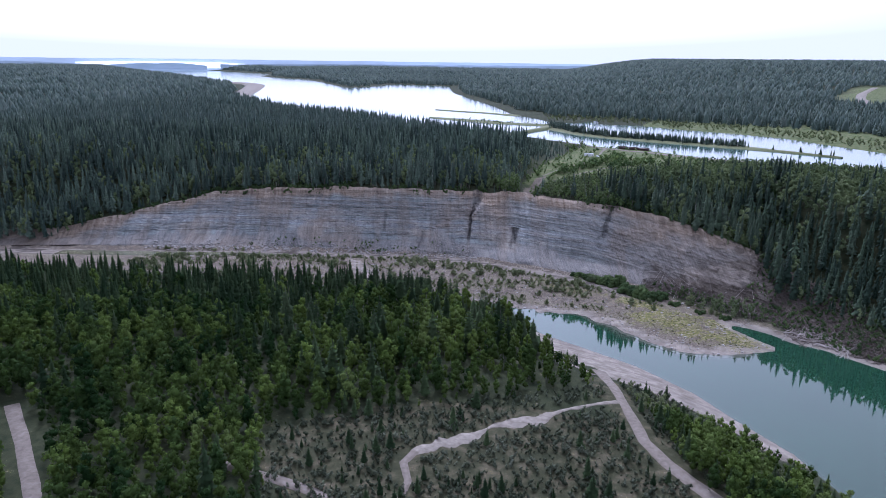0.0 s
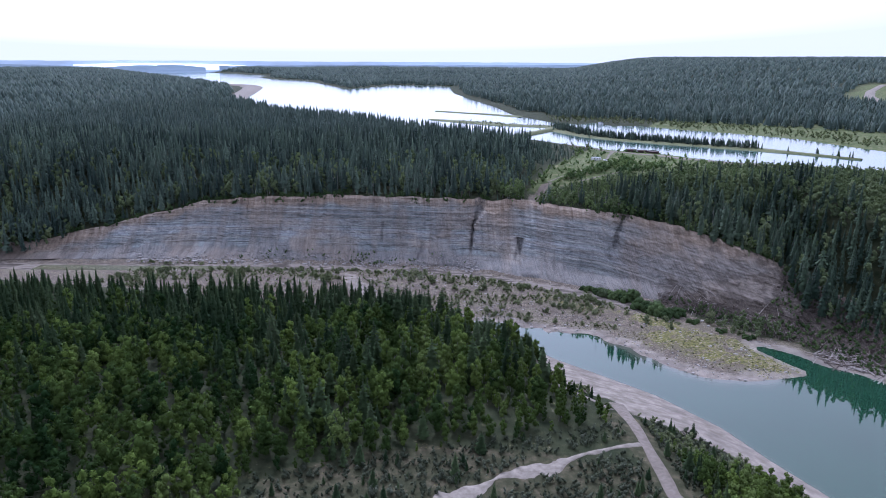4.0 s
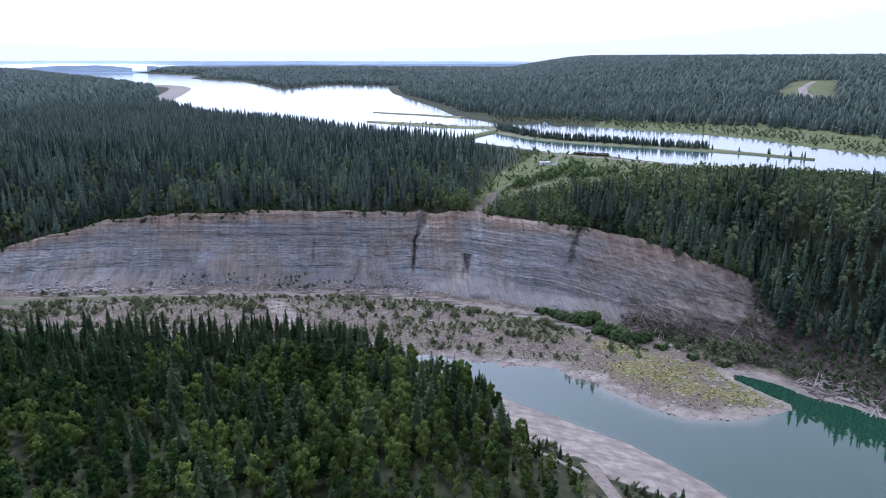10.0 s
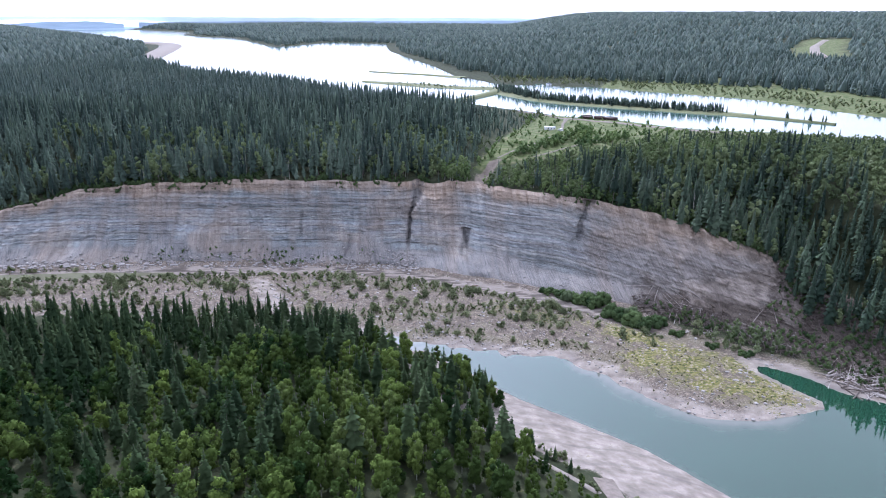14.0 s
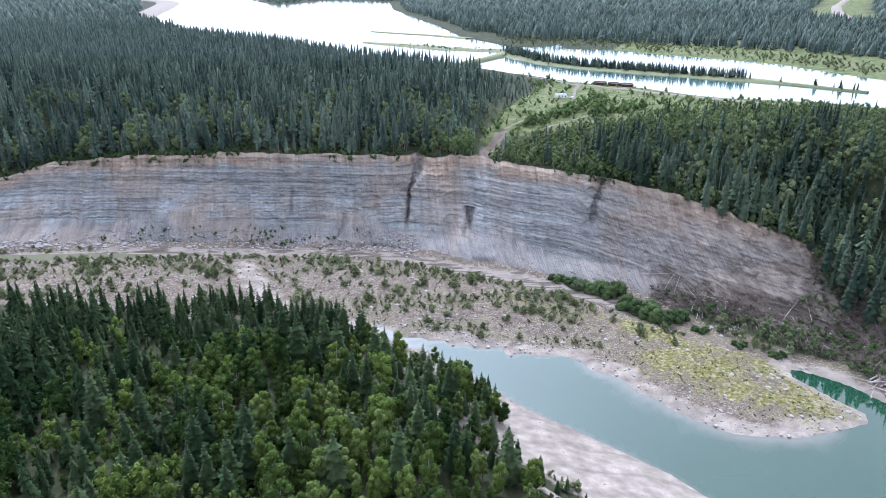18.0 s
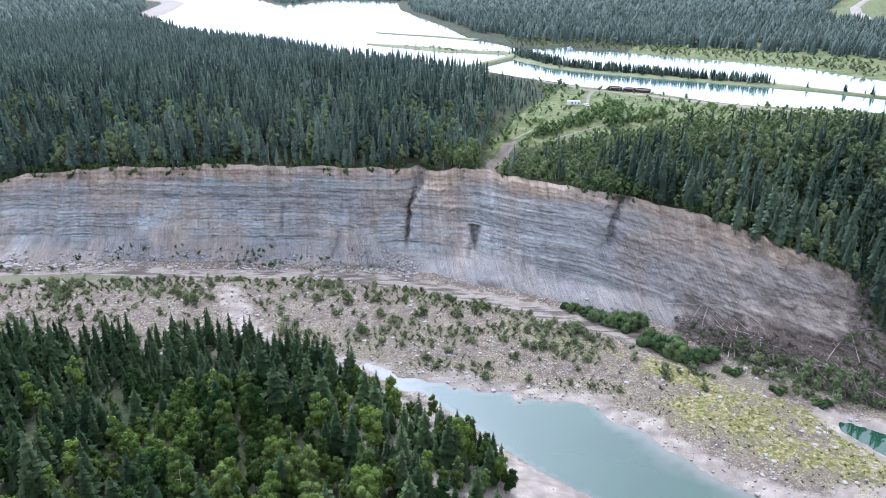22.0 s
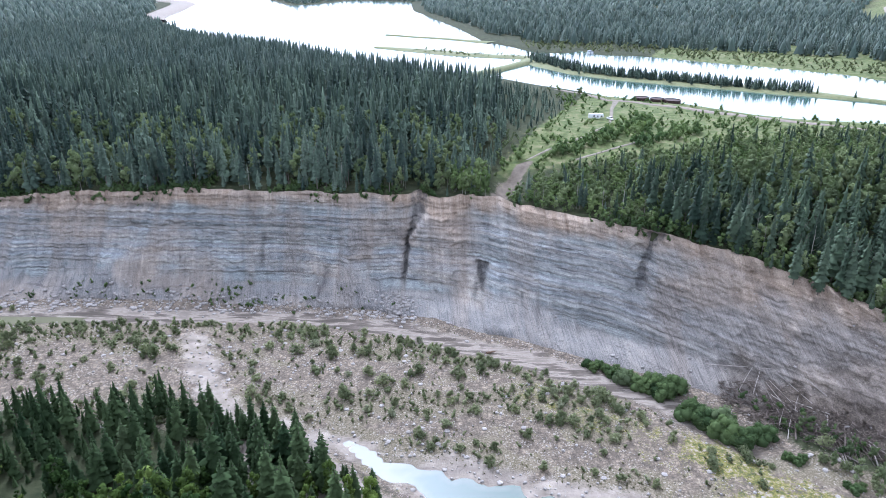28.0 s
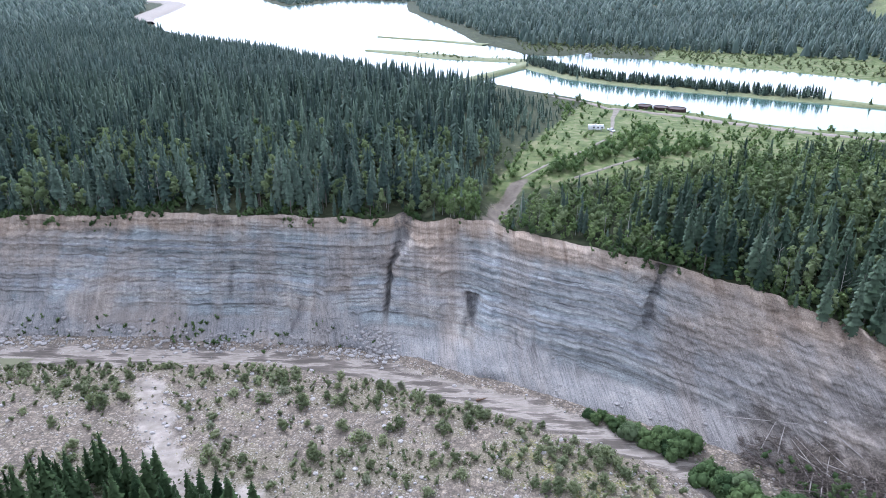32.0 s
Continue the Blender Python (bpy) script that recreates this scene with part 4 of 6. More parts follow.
def leafy_crown(rng, tall, wide, lobes, sprays, size, low=0.3, level=0, core=0.8):
    """A broadleaf crown: uneven rounded lobes stacked to a dome, each a lumpy mass of leaves set with outward sprays."""
    V, F = [], []
    made = []
    for k in range(lobes):
        f = (k + 0.5) / lobes
        a = 2.4 * k + rng.uniform(-0.6, 0.6)
        env = math.sin(math.pi * min(1.0, 0.22 + 0.78 * (1 - f) ** 0.8 if f > 0.35 else 0.45 + 1.1 * f))
        r = wide * rng.uniform(0.40, 0.58) * (1.12 - 0.5 * f)
        off = wide * max(env, 0.1) * rng.uniform(0.42, 0.66)
        top = f > 0.9
        made.append((0 if top else off * math.cos(a), 0 if top else off * math.sin(a), tall * (low + (0.93 - low) * f), r))
    made.append((0, 0, tall * (low + 0.3), wide * 0.55))
    for cx, cy, cz, r in made:
        b = len(V)
        stretch = rng.uniform(1.05, 1.35)
        for v in ICO_V[level]:
            q = r * core * rng.uniform(0.75, 1.12)
            V.append((cx + v.x * q, cy + v.y * q, cz + v.z * q * stretch))
        F += [tuple(b + i for i in f) for f in ICO_F[level]]
        for k in range(sprays):
            d = Vector((rng.gauss(0, 1), rng.gauss(0, 1), rng.gauss(0.25, 1))).normalized()
            q = r * rng.uniform(0.78, 1.12)
            o = Vector((cx + d.x * q, cy + d.y * q, cz + d.z * q * stretch))
            nrm = (d + Vector((rng.gauss(0, 0.45), rng.gauss(0, 0.45), rng.gauss(0.3, 0.45)))).normalized()
            t = nrm.orthogonal().normalized()
            u = nrm.cross(t)
            ang = rng.random() * 6.28
            t, u = t * math.cos(ang) + u * math.sin(ang), u * math.cos(ang) - t * math.sin(ang)
            e = size * rng.uniform(0.6, 1.35)
            b = len(V)
            V += [tuple(o - t * e - u * e * 0.5), tuple(o + t * e * 0.3 - u * e * 0.7 + nrm * e * 0.25), tuple(o + t * e * 0.5 + u * e + nrm * e * 0.1)]
            F.append((b, b + 1, b + 2))
    return np.array(V), np.array(F)


def trunk_shape(rng, tall, r0, limbs=0, sides=6):
    """A tapered stem, slightly bent, with limbs."""
    V, F = [], []

    def tube(points, radii, n):
        for k, (p, r) in enumerate(zip(points, radii)):
            for j in range(n):
                a = 2 * math.pi * j / n
                V.append((p[0] + r * math.cos(a), p[1] + r * math.sin(a), p[2]))
            if k:
                b = len(V) - 2 * n
                for j in range(n):
                    a0, a1 = b + j, b + (j + 1) % n
                    F.append((a0, a1, a1 + n)), F.append((a0, a1 + n, a0 + n))

    bx, by = rng.uniform(-0.02, 0.02) * tall, rng.uniform(-0.02, 0.02) * tall
    fs = (0, 0.08, 0.35, 0.65, 1.0)
    tube([(bx * f * f, by * f * f, tall * f - (0.4 if f == 0 else 0)) for f in fs], [r0 * 1.35, r0, r0 * 0.75, r0 * 0.45, r0 * 0.1], sides)
    for k in range(limbs):
        f, a = 0.35 + 0.5 * rng.random(), rng.random() * 6.28
        q = tall * 0.17 * (1.2 - f)
        z = tall * f
        tube([(bx * f * f, by * f * f, z), (math.cos(a) * q * 0.6, math.sin(a) * q * 0.6, z + q * 0.5), (math.cos(a) * q, math.sin(a) * q, z + q * 1.2)], [r0 * 0.35, r0 * 0.2, r0 * 0.06], 4)
    return np.array(V), np.array(F)


def patch_tint(x, y, grain=0.7):
    """A colour number that neighbours in a clump share, 0 to 1."""
    return np.clip(0.47 + 0.65 * fbm(x / 13, y / 13, 101) + grain * (np.random.random(np.shape(x)) - 0.5) + 0.28 * (sdf(EAST, x, y) > 0) + 0.3 * np.exp(-(((x + 18) / 26) ** 2) - ((y - 335) / 26) ** 2) - 0.1 * step(-60, -140, x), 0.01, 0.93)


def merged(shapes, xyz, scale, wide, turn, which):
    """Joins many placed copies of the shapes into one vertex and one face list, with a tint for each copy."""
    V, F, T, base = [], [], [], 0
    tint = patch_tint(xyz[:, 0], xyz[:, 1], 0.6)
    for k, (sv, sf) in enumerate(shapes):
        pick = np.nonzero(which == k)[0]
        if not len(pick):
            continue
        c, s = np.cos(turn[pick])[:, None], np.sin(turn[pick])[:, None]
        w, h = (scale[pick] * wide[pick])[:, None], scale[pick][:, None]
        x = (sv[:, 0] * c - sv[:, 1] * s) * w + xyz[pick, 0:1]
        y = (sv[:, 0] * s + sv[:, 1] * c) * w + xyz[pick, 1:2]
        z = sv[:, 2] * h + xyz[pick, 2:3]
        V.append(np.stack([x, y, z], -1).reshape(-1, 3))
        F.append((sf[None] + (np.arange(len(pick)) * len(sv))[:, None, None]).reshape(-1, 3) + base)
        T.append(np.repeat(tint[pick], len(sv)))
        base += len(pick) * len(sv)
    return np.concatenate(V), np.concatenate(F), np.concatenate(T)


def scatter(x0, x1, y0, y1, gap, jitter=0.45):
    gx, gy = np.meshgrid(np.arange(x0, x1, gap), np.arange(y0, y1, gap * 0.87))
    gx = gx + (np.arange(gx.shape[0])[:, None] % 2) * gap / 2
    n = gx.size
    return gx.ravel() + (np.random.random(n) - 0.5) * 2 * jitter * gap, gy.ravel() + (np.random.random(n) - 0.5) * 2 * jitter * gap


def stuff_trees(name, label, shapes, x, y, tall, mat, wide=None, sink=0.3, category="trees", z=None):
    z = (height(x, y) if z is None else z) - sink
    n = len(x)
    wide = np.ones(n) if wide is None else wide
    v, f, t = merged(shapes, np.stack([x, y, z], 1), tall, wide, np.random.random(n) * 6.28, np.random.randint(0, len(shapes), n))
    return tagged(new(name, mesh_from(name, v, f, mat, False, (("tint", t),))), label, category, kind="stuff")


rng = random.Random(4)
SPRUCE_NEAR = [spruce_crown(rng, 1.0, w, 22, 10) for w in (0.17, 0.2, 0.23)]
SPRUCE_MID = [bough_spruce(rng, w, 13, 6, bare, col) for w, bare, col in ((0.10, 0.1, 0.6), (0.12, 0.16, 0.8), (0.13, 0.06, 0.7), (0.15, 0.12, 0.85), (0.10, 0.3, 0.6), (0.14, 0.2, 0.55))]
SPRUCE_WIDE = [bough_spruce(rng, w, 15, 7, 0.06, col) for w, col in ((0.15, 0.7), (0.17, 0.85), (0.2, 0.95), (0.16, 0.75))]
SPRUCE_RIM = [bough_spruce(rng, w, 22, 8, bare, col) for w, bare, col in ((0.10, 0.12, 0.55), (0.12, 0.05, 0.75), (0.135, 0.2, 0.65), (0.10, 0.35, 0.5), (0.15, 0.1, 0.85))]
SPRUCE_FAR = [bough_spruce(rng, w, 7, 4, 0.05, 0.7) for w in (0.13, 0.15, 0.17, 0.2)]
LEAFY_NEAR = [leafy_crown(rng, 1.0, w, lb, 84, 0.023, low, 1) for w, lb, low in ((0.16, 10, 0.26), (0.20, 12, 0.2), (0.23, 12, 0.26), (0.18, 11, 0.16))]
LEAFY_MID = [leafy_crown(rng, 1.0, w, lb, 28, 0.036, low) for w, lb, low in ((0.19, 6, 0.2), (0.23, 7, 0.16), (0.26, 7, 0.22), (0.21, 7, 0.12))]
LEAFY_LOW = [leafy_crown(rng, 1.0, w, 4, 18, 0.05, 0.28) for w in (0.15, 0.18, 0.21)]
SPRUCE_TINY = [far_tree(rng, w) for w in (0.16, 0.2, 0.26, 0.32)]
SHRUB = [leafy_crown(rng, 1.0, w, 6, 46, 0.085, 0.1, 0, 0.5) for w in (0.5, 0.65, 0.8)]
BUSH = [leafy_crown(rng, 1.0, w, 10, 60, 0.06, 0.1, 1) for w in (0.6, 0.7, 0.8)]
SHRUB_LOW = [leafy_crown(rng, 1.0, w, 2, 10, 0.15, 0.15, 0, 0.75) for w in (0.45, 0.6)]
TUFT = [leafy_crown(rng, 1.0, w, 1, 3, 0.35, 0.05, 0, 0.4) for w in (0.8, 1.2)]
TRUNKS = [trunk_shape(rng, 1.0, 0.011, 5) for _ in range(3)]


# ---- forests ----
FRONT = [(-420, 414), (-300, 410), (-200, 406), (-150, 408), (-100, 413), (-72, 404), (-52, 398), (-38, 388), (-25, 376), (-10, 364), (4, 355), (12, 344), (16, 328), (12, 315), (20, 303), (32, 288), (40, 270), (42, 256),
         (26, 249), (0, 240), (-29, 229), (-60, 218), (-80, 208), (-72, 185), (-66, 150), (-66, 60), (-420, 60)]
ROAD_A = [(-182, 214), (-160, 190), (-137, 163), (-118, 120), (-105, 60)]
EAST = [(54, 252), (64, 252), (76, 240), (95, 224), (108, 205), (125, 170), (150, 120), (90, 100), (72, 150), (66, 190), (60, 205), (58, 235)]


def front_forest():
    x, y = scatter(-420, 60, 60, 416, 5.2, 0.5)
    d = sdf(FRONT, x, y)
    keep = (d > 0) & (away(ROAD_A, x, y) > 6.5) & (y > 145) & (x > -0.8 * y - 45)
    x, y, d = x[keep], y[keep], d[keep]
    thin = np.random.random(len(x)) > 0.08 * step(340, 385, y + 0.1 * x)
    x, y, d = x[thin], y[thin], d[thin]
    # spruce along the far rim, aspen and poplar in the middle
    sp = 0.75 * fbm(x / 38, y / 30, 51) + step(350, 385, y + 0.1 * x) * 0.75 + 0.45 * step(-35, -120, x) * step(315, 350, y) - 0.25 * step(300, 240, y) + 0.75 * (np.random.random(len(x)) - 0.5) > 0.22
    tall = np.where(sp, 15.5, 13.0) * (0.36 + 0.95 * np.random.random(len(x)) ** 1.3 + 0.35 * fbm(x / 16, y / 16, 53)) * (0.6 + 0.4 * step(0, 10, d)) * (1 - 0.4 * step(2, 24, x) * step(325, 300, y))
    return x, y, sp, tall


fx, fy, fsp, ftall = front_forest()
ex, ey = scatter(50, 150, 100, 275, 4.0)
ek = sdf(EAST, ex, ey) > 0
ex, ey = ex[ek], ey[ek]
esp = np.random.random(len(ex)) < 0.2
fx, fy, fsp = np.concatenate([fx, ex]), np.concatenate([fy, ey]), np.concatenate([fsp, esp])
ftall = np.concatenate([ftall, 12 * (0.5 + 0.6 * np.random.random(len(ex))) * (0.35 + 0.65 * step(250, 218, ey))])


def tree_thing(kind, label, category, group, crown, trunk, leaf, bark):
    root = new(kind)
    tagged(root, label, category, group)
    part("trunk", mesh_from("trunk", *trunk, bark, True), bark, root)
    part("crown", mesh_from("crown", *crown, leaf), leaf, root)
    return root


def plant_things(makers, x, y, tall, base=None):
    """Stands each tree as a thing of its own; the first of each shape is moved, the others copied."""
    used, ob = {}, None
    tints = patch_tint(x, y)
    for k in range(len(x)):
        j = k % len(makers)
        z = float(height(x[k : k + 1], y[k : k + 1])[0]) if base is None else float(base[k])
        w = tall[k] * random.uniform(0.9, 1.15)
        m = pose(x[k], y[k], z - 0.1, random.uniform(-2, 2), random.uniform(-2, 2), random.uniform(0, 360)) @ Matrix.Diagonal((w, w, tall[k], 1))
        if j not in used:
            used[j] = makers[j]()
            used[j].matrix_basis = m
        else:
            ob = copy_thing(used[j], Matrix())
            ob.matrix_basis = m
        for child in (used[j] if k < len(makers) else ob).children:
            child.color = (float(tints[k]), 0, 0, 1)


tip = np.array([(-8, 337, 13.5, 1), (12, 342, 11.5, 1), (-22, 375, 9.5, 1), (-19, 366, 8.5, 1), (6, 350, 11, 1), (1, 355, 10, 1), (9, 334, 12, 0), (-2, 335, 10, 1), (3, 342, 9, 0), (-4, 346, 9, 0), (10, 348, 7, 0), (14, 333, 8, 0),
                (-49, 396, 13, 1), (-56, 397, 14, 1), (-60, 399, 13, 1), (-98, 411, 16, 1), (-80, 406, 15, 1), (-101, 408, 13, 1), (14, 338, 10, 1), (8, 345, 9, 1), (-13, 358, 8, 0), (-16, 350, 9, 0), (16, 326, 9, 0), (-1, 349, 8, 0)])
fx, fy, fsp, ftall = np.append(fx, tip[:, 0]), np.append(fy, tip[:, 1]), np.append(fsp, tip[:, 3] > 0.5), np.append(ftall, tip[:, 2])
near = np.argsort(np.hypot(fx - 5, fy - 330))
near_sp = [k for k in near if fsp[k]][:300]
near_lf = [k for k in near if not fsp[k]][:300]
plant_things([lambda s=s, t=t: tree_thing("spruce_tree", "dark green white spruce in the riverside forest", "tree", "spruces of the riverside forest", s, t, M_SPRUCE, M_BARK) for s, t in zip(SPRUCE_NEAR, TRUNKS)],
             fx[near_sp], fy[near_sp], ftall[near_sp])
plant_things([lambda s=s, t=t: tree_thing("aspen_tree", "bright green aspen with a rounded leafy crown", "tree", "aspens of the riverside forest", s, t, M_ASPEN, M_PALEBARK) for s, t in zip(LEAFY_NEAR, TRUNKS + TRUNKS[:1])],
             fx[near_lf], fy[near_lf], ftall[near_lf])
rest = np.ones(len(fx), bool)
rest[near_sp + near_lf] = False
for sel, name, label, shapes, mat in ((rest & fsp, "riverside_spruces", "dark green spruces of the riverside forest", SPRUCE_WIDE, M_SPRUCE), (rest & ~fsp, "riverside_aspens", "mixed green aspens and poplars of the riverside forest", LEAFY_MID, M_ASPEN)):
    stuff_trees(name, label, shapes, fx[sel], fy[sel], ftall[sel], mat)

# plateau woods behind the crest
EDGE_LINE = [(4, 500), (8, 532), (16, 560), (32, 600), (54, 640), (63, 690), (52, 740), (10, 800)]


def surface(x, y):
    """Height of what a tree, log or stone stands on, the cliff included."""
    x, y = np.atleast_1d(np.asarray(x, float)), np.atleast_1d(np.asarray(y, float))
    z = height(x, y)
    col = np.clip(np.round((x - CLIFF_X[0]) / (CLIFF_X[1] - CLIFF_X[0])).astype(int), 0, len(CLIFF_X) - 1)
    for k in np.nonzero((x > CLIFF_X[0]) & (x < CLIFF_X[-1]))[0]:
        cy = np.maximum.accumulate(CLIFF_Y[:, col[k]])
        if cy[0] < y[k] < cy[-1]:
            z[k] = max(z[k], np.interp(y[k], cy, CLIFF_Z[:, col[k]]))
    return z


def plateau_forest():
    x, y = scatter(-620, 420, 330, 1250, 5.0)
    foot, crest, top = edge_at(x)
    v = (y - foot) / (crest - foot)
    dl = sdf(LAKE, x, y)
    edge_x = np.interp(y, [p[1] for p in EDGE_LINE], [p[0] for p in EDGE_LINE])
    left = (x < edge_x) & (x > -0.84 * y - 40) & (y < 1200) & ((y < 800) | (x < -30 - 0.5 * (y - 800)))
    right = (x > 22) & (y < np.interp(x, [22, 50, 110, 200, 330], [528, 542, 560, 592, 585])) & (y > crest - 40)
    low = 1.02 - 0.16 * step(98, 124, x) - 0.8 * step(148, 176, x + 8 * fbm(x / 9, y / 9, 62)) - 0.75 * step(-295, -360, x)
    keep = (v > low) & (dl < -12) & (left | right) & ((y < 600) | (np.random.random(len(x)) < 0.6))
    return x[keep], y[keep]


tx, ty = plateau_forest()
tz = surface(tx, ty)
rim = (ty - edge_at(tx)[1]) < 9
ts = (np.random.random(len(tx)) + 0.35 * fbm(tx / 30, ty / 30, 61)) < np.where(tx > 20, np.where((ty > edge_at(tx)[1] + 48) | (tx < 75), 0.2, 0.75), 0.82 - 0.3 * step(-90, 0, tx) - 0.12 * step(560, 700, ty))
th = np.where(ts, 21.0, 16.5) * (0.62 + 0.55 * np.random.random(len(tx))) * np.where(tx > 20, np.where((ty > 530 - 0.1 * (tx - 60)) | (tx < 75), 0.62, 1.0), 1.0)
th = th * np.where(rim & (np.random.random(len(tx)) < 0.5), 0.45, 1.0) * (0.55 + 0.45 * step(0, 25, np.abs(tx - np.interp(ty, [p[1] for p in EDGE_LINE], [p[0] for p in EDGE_LINE]))))
th = th * (0.55 + 0.45 * step(-8, -80, sdf(LAKE, tx, ty)))
close = ty < 600
back = ty - edge_at(tx)[1]
rimmed = [k for k in np.argsort(back + 0.04 * np.abs(tx)) if ts[k] and -300 < tx[k] < 170][:300]
for leaf, picked in ((M_HAZYSPRUCE, [k for k in rimmed if tx[k] < 60]), (M_DARKSPRUCE, [k for k in rimmed if tx[k] >= 60])):
    plant_things([lambda s=s, t=t, leaf=leaf: tree_thing("white_spruce", "tall narrow grey-green spruce at the cliff top", "tree", "spruces along the cliff top", s, t, leaf, M_BARK) for s, t in zip(SPRUCE_RIM, TRUNKS + TRUNKS[:2])],
                 tx[picked], ty[picked], th[picked], tz[picked])
ts[rimmed] = False
left_over = np.ones(len(tx), bool)
left_over[rimmed] = False
for sel, name, label, shapes, mat in ((ts & close & (tx >= 60), "slope_spruces", "dark dense spruces on the wooded slope", SPRUCE_MID, M_DARKSPRUCE), (ts & close & (tx < 60), "plateau_spruces", "tall dark spruces along the cliff top", SPRUCE_MID, M_HAZYSPRUCE),
                                      (~ts & close & left_over, "plateau_aspens", "grey-green aspens among the cliff-top spruces", LEAFY_LOW, M_GREYWOOD),
                                      (~close & left_over & (ty < 740), "plateau_wood", "dark spruce wood reaching back to the lake", SPRUCE_FAR, M_HAZYSPRUCE),
                                      # the same wood farther back, in the foliage colour that carries painted haze
                                      (~close & left_over & (ty >= 740), "lakeside_wood", "wood by the lake, painted paler for haze", SPRUCE_FAR, M_HAZYWOOD)):
    stuff_trees(name, label, shapes, tx[sel], ty[sel], th[sel], mat, z=tz[sel])


ux, uy = scatter(20, 190, 440, 565, 3.4)
uc = uy - edge_at(ux)[1]
uk = (uc > 0.5) & (uy < np.interp(ux, [22, 50, 110, 200], [526, 540, 556, 585])) & (np.random.random(len(ux)) < 0.75)
stuff_trees("rim_saplings", "young green aspens and bushes filling the cliff-top thicket", LEAFY_LOW, ux[uk], uy[uk], 3.0 + 6.5 * np.random.random(uk.sum()), M_YOUNG, np.full(uk.sum(), 1.3), 0.8, z=surface(ux[uk], uy[uk]))


def far_wood():
    x, y = scatter(-2800, 2800, 650, 4650, 16)
    far = np.hypot(x, y)
    dl = sdf(LAKE, x, y)
    keep = (dl < -25) & (x < 0.72 * y + 100) & (x > -0.9 * y - 100) & ~((x > -620) & (x < 60) & (y < 1200)) & (away(CLEARING, x, y) > 55)
    keep &= ~((x > 0) & (dl > -30 - 75 * step(1150, 950, y) - 0.05 * x) & (y < 1500)) & ~((x < 500) & (y < 800)) & ~((x < -700) & (y > 2000) & (dl > -50))
    keep &= np.random.random(len(x)) < np.clip(1200 / far, 0.22, 1)
    x2, y2 = scatter(-4400, 1500, 2500, 4700, 34)
    more = (sdf(LAKE, x2, y2) < -60) & (x2 > -0.95 * y2 - 100) & (x2 < 0.3 * y2)
    x, y = np.concatenate([x[keep], x2[more]]), np.concatenate([y[keep], y2[more]])
    return x, y, np.hypot(x, y)


wx, wy, wd = far_wood()
nw = (wd < 1650) & (wx > -700)
nwx, nwy = (np.concatenate([v[nw] + np.random.uniform(-7, 7, nw.sum()) for _ in range(2)]) for v in (wx, wy))
stuff_trees("hillside_spruces", "spruces and aspens on the near side of the far hills, haze painted in their grey-green", SPRUCE_FAR, nwx, nwy, 19 * (0.55 + 0.5 * np.random.random(len(nwx))), M_HAZYWOOD, np.full(len(nwx), 1.3))
wd = np.where(nw, 0.55 * wd, wd)
stuff_trees("far_woods", "mixed spruce and aspen forest covering the far hills, haze painted in its colour", SPRUCE_TINY, wx, wy, 15 * (0.8 + 0.5 * np.random.random(len(wx))), M_HAZYWOOD, 0.9 + wd / 2200)


# ---- shore strips, island, dyke and roads ----
def resample(line, gap):
    pts = [Vector(p) for p in line]
    out = []
    for a, b in zip(pts, pts[1:]):
        n = max(1, int((b - a).length / gap))
        out += [a.lerp(b, k / n) for k in range(n)]
    return out + [pts[-1]]


def ribbon(name, line, widths, mat, label, category, lift=0.3, base=None, ragged=0.0, gap=3.0):
    """A strip of land or road, raised in its middle; on the ground, or at the height base."""
    pts = resample(line, gap)
    rows = []
    for k, p in enumerate(pts):
        t = (pts[min(k + 1, len(pts) - 1)] - pts[max(k - 1, 0)]).normalized()
        side = Vector((-t.y, t.x))
        f = k / (len(pts) - 1)
        w = float(np.interp(f, np.linspace(0, 1, len(widths)), widths)) / 2
        w1 = w * (1 + ragged * float(fbm(np.array([k / 4.0]), np.array([3.3]), 71)[0]))
        w2 = w * (1 + ragged * float(fbm(np.array([k / 4.0]), np.array([9.1]), 72)[0]))
        rows.append([p - side * w1, p - side * w1 * 0.75, p, p + side * w2 * 0.75, p + side * w2])
    rise = (-0.5, lift, lift * 1.15, lift, -0.5)
    V = []
    for r in rows:
        xs, ys = np.array([q.x for q in r]), np.array([q.y for q in r])
        zs = height(xs, ys) if base is None else np.full(5, base)
        V += [(x, y, z + d) for x, y, z, d in zip(xs, ys, zs, rise)]
    idx = np.arange(len(V)).reshape(-1, 5)
    F = np.stack([idx[:-1, :-1], idx[1:, :-1], idx[1:, 1:], idx[:-1, 1:]], -1).reshape(-1, 4)
    return tagged(new(name, mesh_from(name, V, F[:, ::-1].copy(), mat, True)), label, category, kind="structure")


ISLAND = [(58, 945), (72, 905), (95, 850), (118, 826), (160, 800), (205, 772), (248, 745), (285, 712), (318, 680)]
ribbon("island", ISLAND, (30, 40, 34, 36, 34, 28, 12, 5), M_GRASS, "narrow grassy island with a row of spruces in the canal", "island", 1.2, LAKE_Z, 0.3, 8)
ribbon("spit_1", [(-128, 1222), (-81, 1190), (-45, 1170), (-5, 1138), (20, 1120)], (6, 10, 12, 16, 30), M_GRASS, "low grassy spit in the lake", "spit", 0.9, LAKE_Z, 0.4, 8)
ribbon("spit_2", [(-118, 1052), (-69, 1022), (-16, 984), (27, 968), (62, 962)], (8, 26, 34, 30, 30), M_GRASS, "low grassy spit with shrubs in the lake", "spit", 1.0, LAKE_Z, 0.3, 8)
